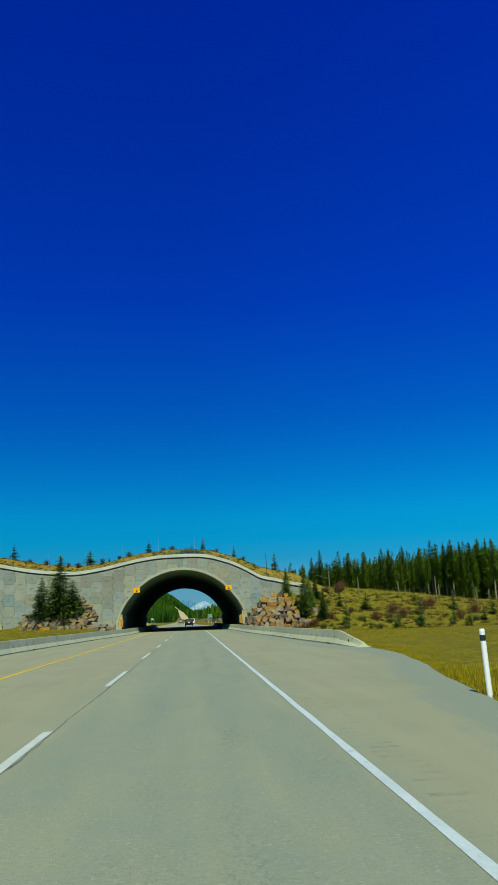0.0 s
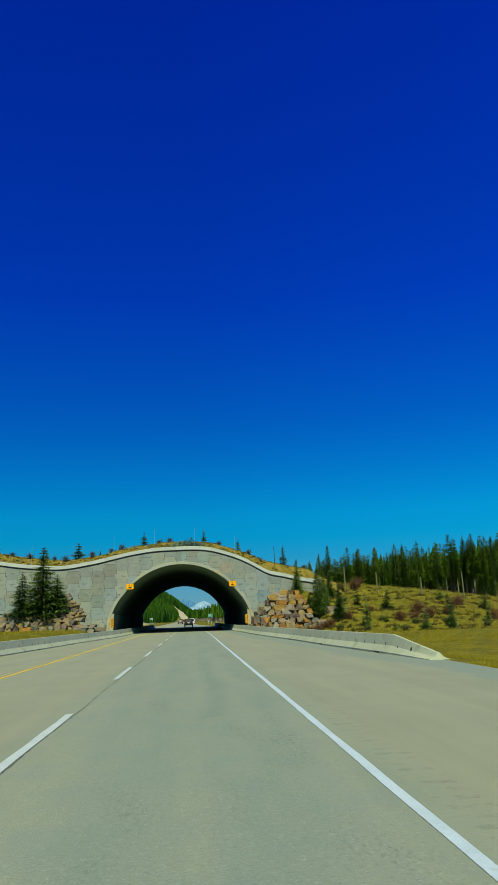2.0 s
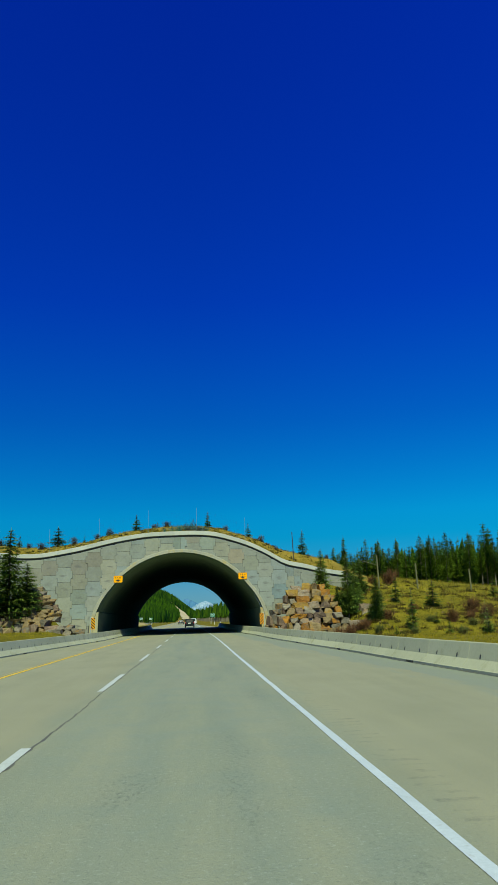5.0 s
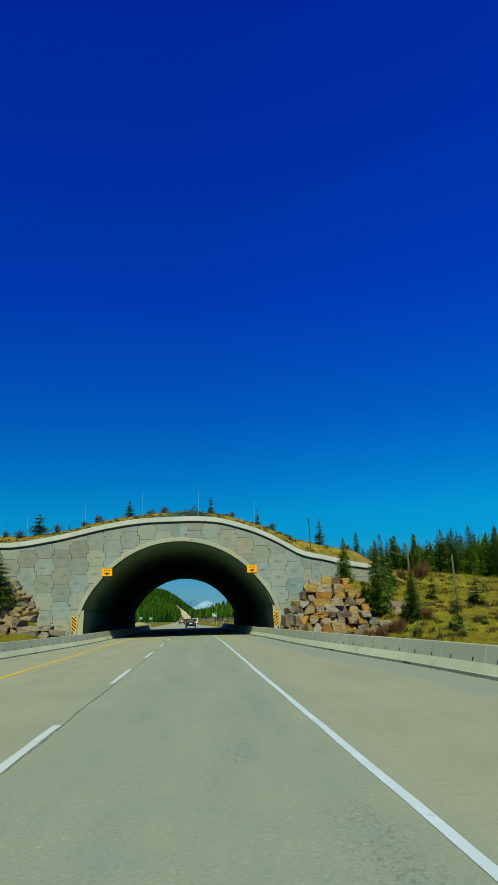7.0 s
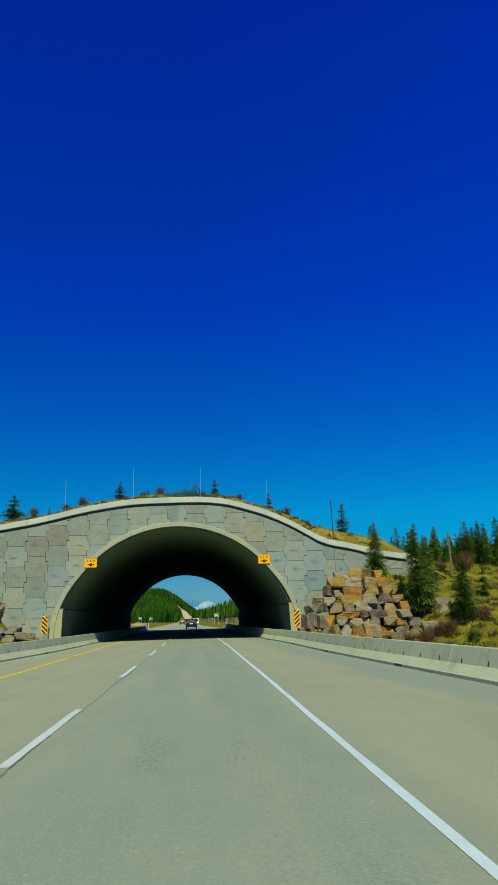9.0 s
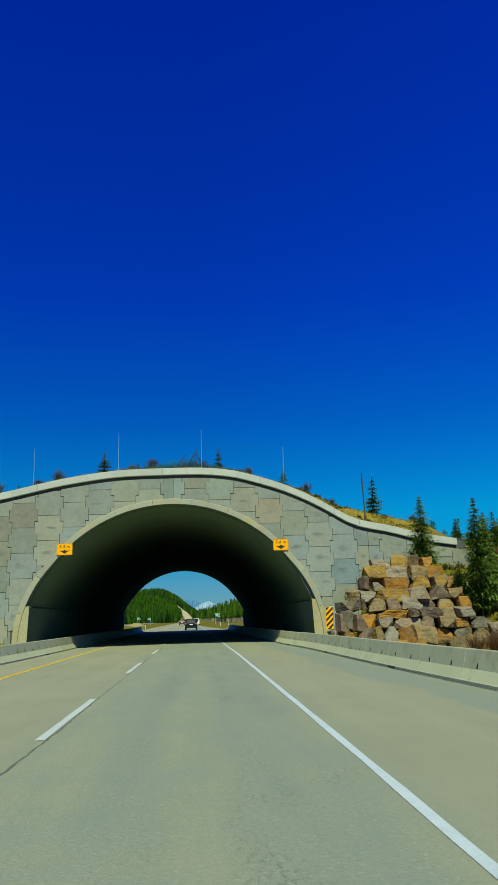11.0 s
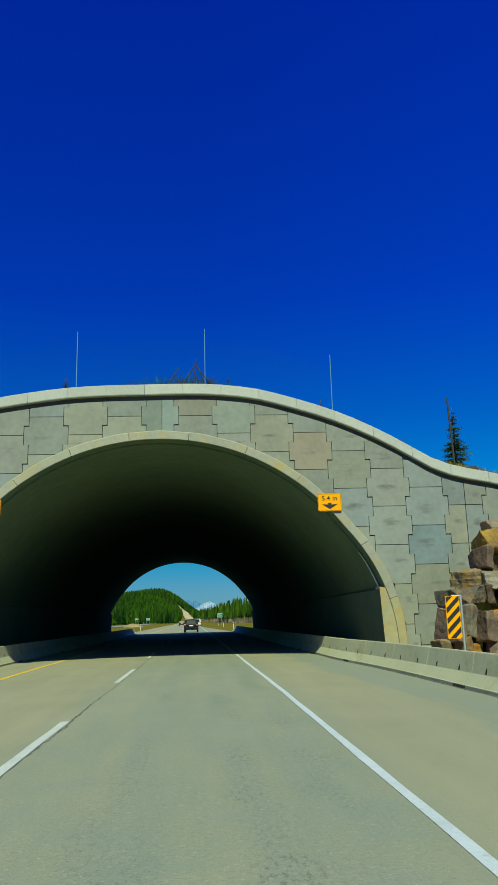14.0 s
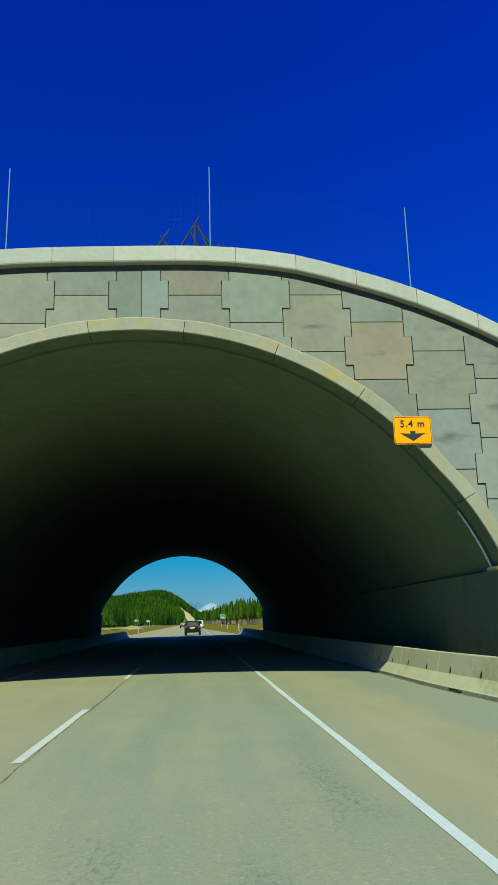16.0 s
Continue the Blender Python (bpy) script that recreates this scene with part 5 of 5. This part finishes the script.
def tall_area(nr, n):
    y = 13.0 + 7.5 * nr.random(n)
    p = clump(nr, 0.3 + 2.4 * nr.random(n) ** 1.5, y, 0.1)
    p[:, 0] = np.maximum(p[:, 0], 0.12) + road_right(p[:, 1])
    return p


grass("verge_grass", 80000, lambda nr, n: clump(nr, *verge_area(nr, n).T, 0.1), ground_height, 0.02, 0.07, "short straw-yellow grass along the road verge", 41, material=M_VERGE)
grass("tall_verge_grass", 5200, tall_area, ground_height, 0.07, 0.2, "tall pale yellow grass round the delineator", 45, material=M_VERGE)
grass("slope_foot_grass", 9000, lambda nr, n: clump(nr, 8.5 + 16 * nr.random(n), 55 + 38 * nr.random(n), 0.16), ground_height, 0.08, 0.22, "straw-yellow tufts at the foot of the slope", 46, material=M_VERGE)
grass("slope_grass", 44000, lambda nr, n: clump(nr, 13.5 + 32 * nr.random(n), 86 + 25 * nr.random(n), 0.16), ground_height, 0.08, 0.28, "tufts of olive and straw grass on the slope", 42)
grass("bank_grass", 26000, lambda nr, n: clump(nr, nr.uniform(-28, 15, n), WALL + 0.7 + 13 * nr.random(n) ** 1.3, 0.14), fill_height, 0.07, 0.26, "dry straw grass on the overpass top", 43)
grass("median_grass", 16000, lambda nr, n: np.stack([barrier_left(np.full(n, 60.0)) - 1.8 - 16 * nr.random(n) + 0 * n, 30 + 66 * nr.random(n)], -1), ground_height, 0.05, 0.2, "straw grass beyond the median barrier", 44, material=M_VERGE)


# low brown and olive brush, too many to count
M_BRUSH = surface("low_brush", (0.018, 0.028, 0.008), (0.15, 0.1, 0.025), grain=0.9, broad=0.5, bump=0, island=0.3, gloss=0.05)


def brush(name, xs, ys, zs, size, label, nr):
    bits = []
    for x, y, z in zip(xs, ys, zs):
        r, h = nr.uniform(0.2, 0.6) * size, nr.uniform(0.15, 0.5) * size
        for _ in range(34):
            a, out = nr.uniform(0, 6.28), r * nr.random() ** 0.6
            px, py = x + out * math.cos(a), y + out * math.sin(a)
            w = nr.uniform(0.03, 0.08) * size
            top = z + h * nr.uniform(0.4, 1.0) * (1.1 - 0.6 * out / r)
            bits += [(px - w, py, z - 0.05), (px + w, py + w, z - 0.05), (px + nr.normal(0, 0.1), py + nr.normal(0, 0.1), top)]
    tagged(shape(name, bits, np.arange(len(bits)).reshape(-1, 3).tolist(), M_BRUSH), label, "brush", kind="stuff")


nr = np.random.default_rng(77)
bx, by = 13.8 + 34 * nr.random(460), 88 + 20 * nr.random(460)
brush("low_brush", bx, by, ground_height(bx, by), 1.0, "low olive and brown brush dotted over the slope", nr)
bx, by = nr.uniform(-27, 14, 230), WALL + 0.9 + 7 * nr.random(230)
brush("bank_brush", bx, by, fill_height(bx, by), 0.6, "low olive and brown brush on the overpass top", nr)


# small pale stones scattered over the slope and the shoulder of the bank
verts, faces = [], []
for k in range(720):
    x, y = (13.5 + 30 * nr.random(), 88 + 20 * nr.random()) if k < 420 else (9 + 14 * nr.random(), 58 + 32 * nr.random())
    z, r, i = float(ground_height(x, y)), nr.uniform(0.04, 0.16) * (1.0 if k < 420 else 0.5), len(verts)
    verts += [(x + r * nr.uniform(0.7, 1.3) * math.cos(a), y + r * math.sin(a), z - 0.02) for a in (0.2, 1.4, 2.7, 3.9, 5.2)]
    verts.append((x + nr.normal(0, 0.3 * r), y, z + r * nr.uniform(0.5, 0.9)))
    faces += [(i + k, i + (k + 1) % 5, i + 5) for k in range(5)]
tagged(shape("loose_stones", verts, faces, ROCKS["t"]), "small pale loose stones strewn over the slope", "stones", kind="stuff")


# ---- fence, signs and posts ----
fence = tagged(new("wildlife_fence"), "fine wire fence on thin pale steel posts along the coping", "fence")
posts = [0.4 + 4.92 * k for k in range(-6, 2)]
for x in posts:
    bm = bmesh.new()
    z = float(coping_top(x))
    tube(bm, (x, WALL + 0.25, z - 0.05), (x + 0.01, WALL + 0.25, z + 2.32), 0.015, 0.015, 8)
    part("post", bm, M_POLE, fence)

verts, faces = [], []
fx = np.arange(posts[0], posts[-1] + 0.01, 0.3)
for k in range(10):
    h = 0.1 + k * 0.19
    for a, c in zip(fx[:-1], fx[1:]):
        za, zc = float(coping_top(a)) + h, float(coping_top(c)) + h
        i = len(verts)
        verts += [(a, WALL + 0.28, za), (c, WALL + 0.28, zc), (c, WALL + 0.28, zc + 0.0008), (a, WALL + 0.281, za + 0.0008)]
        faces.append((i, i + 1, i + 2, i + 3))
for a in np.arange(posts[0], posts[-1], 0.15):
    z = float(coping_top(a))
    i = len(verts)
    verts += [(a, WALL + 0.279, z), (a + 0.0009, WALL + 0.279, z), (a + 0.0009, WALL + 0.279, z + 1.85), (a, WALL + 0.279, z + 1.85)]
    faces.append((i, i + 1, i + 2, i + 3))
shape("wire_mesh", verts, faces, M_WIRE, fence, "fine wire mesh")

slope_fence = tagged(new("slope_fence"), "weathered timber post and wire fence along the crest", "fence")
for x, top in ((18.9, 7.35), (22.9, 6.45), (28.5, 5.75), (33.8, 6.2), (39.5, 4.6), (45.5, 4.1)):
    y = 105.0
    bm = bmesh.new()
    tube(bm, (x, y, float(ground_height(x, y)) - 0.2), (x - 0.08, y, top), 0.085, 0.075, 9)
    part("post", bm, M_POST, slope_fence)
bm = bmesh.new()
tube(bm, (17.0, 105.0, 6.9), (18.9, 105.0, 6.35), 0.03, 0.03, 6)
part("rail", bm, M_POST, slope_fence, "leaning timber brace")
bm = bmesh.new()
tube(bm, (10.4, 106.2, float(fill_height(10.4, 106.2)) - 0.2), (10.31, 106.2, 10.1), 0.045, 0.04, 8)
tagged(part("timber_post", bm, M_DEAD), "thin dark leaning post on the overpass top", "post")


def flat(name, pts, y, material, parent, label="", thick=0.004):
    """A thin plate cut to an outline, facing the traffic."""
    n = len(pts)
    verts = [(x, y, z) for x, z in pts] + [(x, y + thick, z) for x, z in pts]
    faces = [tuple(range(n)), tuple(range(2 * n - 1, n - 1, -1))] + [((i + 1) % n, i, i + n, (i + 1) % n + n) for i in range(n)]
    return shape(name, verts, faces, material, parent, label)


def rounded(cx, cz, w, h, r):
    pts = []
    for sx, sz, a0 in ((1, -1, -90), (1, 1, 0), (-1, 1, 90), (-1, -1, 180)):
        for k in range(5):
            a = radians(a0 + k * 22.5)
            pts.append((cx + sx * (w / 2 - r) + r * math.cos(a), cz + sz * (h / 2 - r) + r * math.sin(a)))
    return pts


def lettering(text, x, y, z, size, material, parent):
    data = bpy.data.curves.new("lettering", "FONT")
    data.body, data.size, data.align_x, data.align_y, data.extrude, data.offset = text, size, "CENTER", "CENTER", 0.002, 0.003
    data.space_character = 1.12
    tmp = bpy.data.objects.new("lettering", data)
    scene.collection.objects.link(tmp)
    me = bpy.data.meshes.new_from_object(tmp.evaluated_get(bpy.context.evaluated_depsgraph_get()))
    bpy.data.objects.remove(tmp)
    bm = bmesh.new()
    bm.from_mesh(me)
    bm.verts.ensure_lookup_table()
    left = set(range(len(bm.verts)))
    while left:
        todo, piece = [left.pop()], []
        while todo:
            k = todo.pop()
            piece.append(k)
            for e in bm.verts[k].link_edges:
                o = e.other_vert(bm.verts[k]).index
                if o in left:
                    left.discard(o)
                    todo.append(o)
        at = {k: i for i, k in enumerate(piece)}
        faces = [tuple(at[v.index] for v in fc.verts) for fc in bm.faces if fc.verts[0].index in at]
        ob = shape("figure", [tuple(bm.verts[k].co) for k in piece], faces, material, parent)
        ob.matrix_basis = pose(x, y, z, 90, 0, 0)
    bm.free()


def clearance_sign(cx, cz):
    root = tagged(new("clearance_sign"), "yellow height clearance sign with black figures and arrow", "road sign", "clearance signs")
    y = WALL - 0.21
    w, h = 0.88, 0.66
    flat("plate", rounded(cx, cz, w, h, 0.07), y, M_SIGN, root, thick=0.02)
    outer, inner = rounded(cx, cz, w - 0.03, h - 0.03, 0.055), rounded(cx, cz, w - 0.05, h - 0.05, 0.05)
    n = len(outer)
    shape("border", [(x, y - 0.004, z) for x, z in outer + inner], [(i, (i + 1) % n, (i + 1) % n + n, i + n) for i in range(n)], M_BLACK, root)
    lettering("5.4 m", cx, y - 0.006, cz + 0.145, 0.23, M_BLACK, root)
    flat("arrow", [(cx, cz - 0.25), (cx + 0.29, cz - 0.07), (cx + 0.06, cz - 0.08), (cx + 0.06, cz - 0.02), (cx - 0.06, cz - 0.02), (cx - 0.06, cz - 0.08), (cx - 0.29, cz - 0.07)], y - 0.006, M_BLACK, root)
    for s in (-0.2, 0.2):
        bm = bmesh.new()
        box(bm, cx + s - 0.02, cx + s + 0.02, y + 0.02, WALL + 0.02, cz - 0.05, cz + 0.05)
        part("bracket", bm, M_STEEL, root)


clearance_sign(4.94, 5.62)
clearance_sign(-7.46, 5.62)


def hazard_marker(cx, z0, mirror, y):
    root = tagged(new("hazard_marker"), "yellow and black striped hazard marker on a steel post", "road sign", "hazard markers")
    w, h = 0.33, 0.95
    flat("plate", rounded(cx, z0 + h / 2, w, h, 0.03), y, M_SIGN, root, thick=0.02)
    half, low, high = w / 2 - 0.012, z0 + 0.012, z0 + h - 0.012
    for k in range(-3, 8):
        base = z0 + k * 0.235
        # a slanted stripe, cut off by the plate's lower and upper edges
        lean = 0.3 * mirror
        ends = [(-half, base - lean / 2), (half, base + lean / 2), (half, base + lean / 2 + 0.12), (-half, base - lean / 2 + 0.12)]
        for limit, sign in ((low, 1), (high, -1)):
            kept = []
            for (xa, za), (xc, zc) in zip(ends, ends[1:] + ends[:1]):
                ina, inc = (za - limit) * sign >= 0, (zc - limit) * sign >= 0
                if ina:
                    kept.append((xa, za))
                if ina != inc:
                    q = (limit - za) / (zc - za)
                    kept.append((xa + (xc - xa) * q, limit))
            ends = kept
            if len(ends) < 3:
                break
        if len(ends) >= 3:
            flat("stripe", [(cx + x, z) for x, z in ends], y - 0.005, M_BLACK, root)
    bm = bmesh.new()
    side = 0.24 if cx > 0 else -0.24
    tube(bm, (cx + side * 0.9, y + 0.05, -0.3), (cx + side * 0.9, y + 0.05, z0 + h + 0.02), 0.025, 0.025, 8)
    tube(bm, (cx + side * 0.9, y + 0.05, z0 + h), (cx, y + 0.05, z0 + h), 0.02, 0.02, 8)
    part("post", bm, M_STEEL, root)


hazard_marker(5.83, 0.93, 1, 94.3)
hazard_marker(-8.42, 0.95, -1, 93.4)

# delineator beside the paved edge
delineator = tagged(new("delineator_post"), "white plastic delineator post with a black band", "road post")
bm = bmesh.new()
tube(bm, (0, 0, -0.2), (-0.03, 0, 0.98), 0.05, 0.05, 12)
part("shaft", bm, M_LEGEND, delineator)
bm = bmesh.new()
tube(bm, (-0.0262, 0, 0.82), (-0.029, 0, 0.92), 0.053, 0.053, 12)
part("band", bm, M_BLACK, delineator, "black reflective band")
bm = bmesh.new()
tube(bm, (-0.03, 0, 0.98), (-0.031, 0, 1.03), 0.055, 0.04, 12)
part("cap", bm, M_LEGEND, delineator)
delineator.matrix_basis = pose(5.27, 13.8, 0.12, 0, 0, 0)
for x, y in ((6.3, 215), (6.3, 270), (6.5, 330), (-10.8, 225)):
    copy_thing(delineator, pose(x, y, -0.05, 0, 0, 0))


def guide_sign(x, y, w, h, top):
    root = tagged(new("guide_sign"), "green highway guide sign with white legend on two posts", "road sign", "green guide signs")
    flat("panel_face", rounded(x, top - h / 2, w, h, 0.1), y, M_GREEN, root, thick=0.03)
    outer, inner = rounded(x, top - h / 2, w - 0.1, h - 0.1, 0.08), rounded(x, top - h / 2, w - 0.22, h - 0.22, 0.06)
    n = len(outer)
    shape("border", [(px, y - 0.006, pz) for px, pz in outer + inner], [(i, (i + 1) % n, (i + 1) % n + n, i + n) for i in range(n)], M_LEGEND, root)
    for k, (a, c) in enumerate(((-0.32, 0.1), (-0.3, 0.3))):
        z = top - h * (0.35 + 0.3 * k)
        flat("legend_bar", [(x + a * w, z - 0.05 * h), (x + c * w, z - 0.05 * h), (x + c * w, z + 0.05 * h), (x + a * w, z + 0.05 * h)], y - 0.008, M_LEGEND, root)
    for s in (-0.35, 0.35):
        bm = bmesh.new()
        tube(bm, (x + s * w, y + 0.1, -0.5), (x + s * w, y + 0.1, top - 0.1), 0.04, 0.04, 8)
        part("post", bm, M_STEEL, root)


guide_sign(7.9, 360, 1.9, 1.5, 3.8)
guide_sign(-24.5, 390, 1.4, 0.9, 3.1)
guide_sign(-20.0, 390, 1.4, 0.9, 2.9)


# gravel heap by the far junction
bm = bmesh.new()
bmesh.ops.create_icosphere(bm, subdivisions=4, radius=1)
for v in bm.verts:
    v.co.z = max(v.co.z, -0.2)
    v.co = Vector((v.co.x * 3.4, v.co.y * 3.0, (v.co.z ** 1.5 if v.co.z > 0 else v.co.z) * 1.5)) * (1 + 0.12 * noise.noise(v.co * 2.1))
heap = tagged(part("gravel_heap", bm, M_GRAVEL, smooth=True), "pale heap of gravel on the grass beyond the tunnel", "gravel heap")
heap.matrix_basis = pose(-20.8, 330, float(ground_height(-20.8, 330))) @ Matrix.Diagonal((0.95, 0.95, 0.75, 1))

# bare sapling on the slope
bm = bmesh.new()
rb = random.Random(31)
tube(bm, (0, 0, -0.1), (0.05, 0, 1.4), 0.022, 0.014, 6)
tube(bm, (0.05, 0, 1.4), (0.0, 0.02, 2.7), 0.014, 0.005, 5)
for k in range(12):
    z = 0.8 + 0.14 * k
    a = k * 2.4
    tube(bm, (0.04, 0, z), (0.04 + 0.4 * math.cos(a), 0.4 * math.sin(a), z + 0.4), 0.008, 0.003, 4)
birch = tagged(part("birch_sapling", bm, M_POST), "thin pale leafless sapling on the slope", "sapling")
birch.matrix_basis = pose(23.2, 88.0, float(ground_height(23.2, 88.0)))


# ---- vehicles ----
def car(x, y, paint, label, length=4.6, width=1.85, height=1.65, category="car"):
    """A passenger car seen from behind; its tail at y."""
    root = tagged(new("car"), label, category)
    side = [(0, 0.35), (0.02, 0.75), (0.05, 0.95), (0.28, height - 0.08), (0.5, height), (2.3, height - 0.02), (3.1, 1.05), (length - 0.1, 0.85), (length, 0.6), (length - 0.05, 0.35)]
    verts, faces = [], []
    n = len(side)
    for sx in (-1, -0.86, 0.86, 1):
        for v, z in side:
            narrow = 1 - (0.14 * max(0, (z - 0.95) / (height - 0.95)))
            inset = 0.06 if abs(sx) > 0.9 else 0
            verts.append((sx * width / 2 * narrow, v + (inset if v < length / 2 else -inset), z - (inset if z > 1.2 else 0)))
    for k in range(3):
        for i in range(n):
            faces.append((k * n + i, k * n + (i + 1) % n, (k + 1) * n + (i + 1) % n, (k + 1) * n + i))
    faces += [tuple(range(n))[::-1], tuple(range(3 * n, 4 * n))]
    body = shape("body", verts, faces, paint, root)
    win = [(-0.62, 0.075, 1.0), (0.62, 0.075, 1.0), (0.52, 0.245, height - 0.14), (-0.52, 0.245, height - 0.14)]
    shape("rear_window", [(px, py - 0.03, pz) for px, py, pz in win] + [(px, py + 0.03, pz) for px, py, pz in win], [(0, 1, 2, 3), (7, 6, 5, 4), (0, 4, 5, 1), (1, 5, 6, 2), (2, 6, 7, 3), (3, 7, 4, 0)], M_GLASS, root)
    for s in (-1, 1):
        bm = bmesh.new()
        box(bm, s * 0.78 - 0.11, s * 0.78 + 0.11, -0.02, 0.12, 0.82, 1.02, 0.02)
        part("tail_lamp", bm, M_RED, root)
        for v in (0.85, length - 0.9):
            bm = bmesh.new()
            tube(bm, (s * (width / 2 - 0.22), v, 0.34), (s * (width / 2 + 0.01), v, 0.34), 0.34, 0.34, 18)
            wheel = part("wheel", bm, M_TYRE, root)
            bm = bmesh.new()
            tube(bm, (s * (width / 2 + 0.005), v, 0.34), (s * (width / 2 + 0.02), v, 0.34), 0.22, 0.2, 14)
            part("rim", bm, M_STEEL, wheel)
    bm = bmesh.new()
    box(bm, -width / 2 + 0.05, width / 2 - 0.05, -0.06, 0.16, 0.32, 0.62, 0.05)
    part("bumper", bm, paint, root)
    bm = bmesh.new()
    box(bm, -0.26, 0.26, -0.035, 0.0, 0.78, 0.9)
    part("number_plate", bm, M_LEGEND, root, "white plate")
    root.matrix_basis = pose(x, y, 0.004, 0, 0, 0)
    return root


car(-0.88, 178, M_CARDARK, "dark green sport utility car on the carriageway")
car(-4.6, 300, M_CARGREY, "grey car with dark windows on the carriageway", height=1.5)
car(-0.2, 285, M_CARWHITE, "white van ahead on the carriageway", height=1.9, width=1.95, length=5.0, category="van")
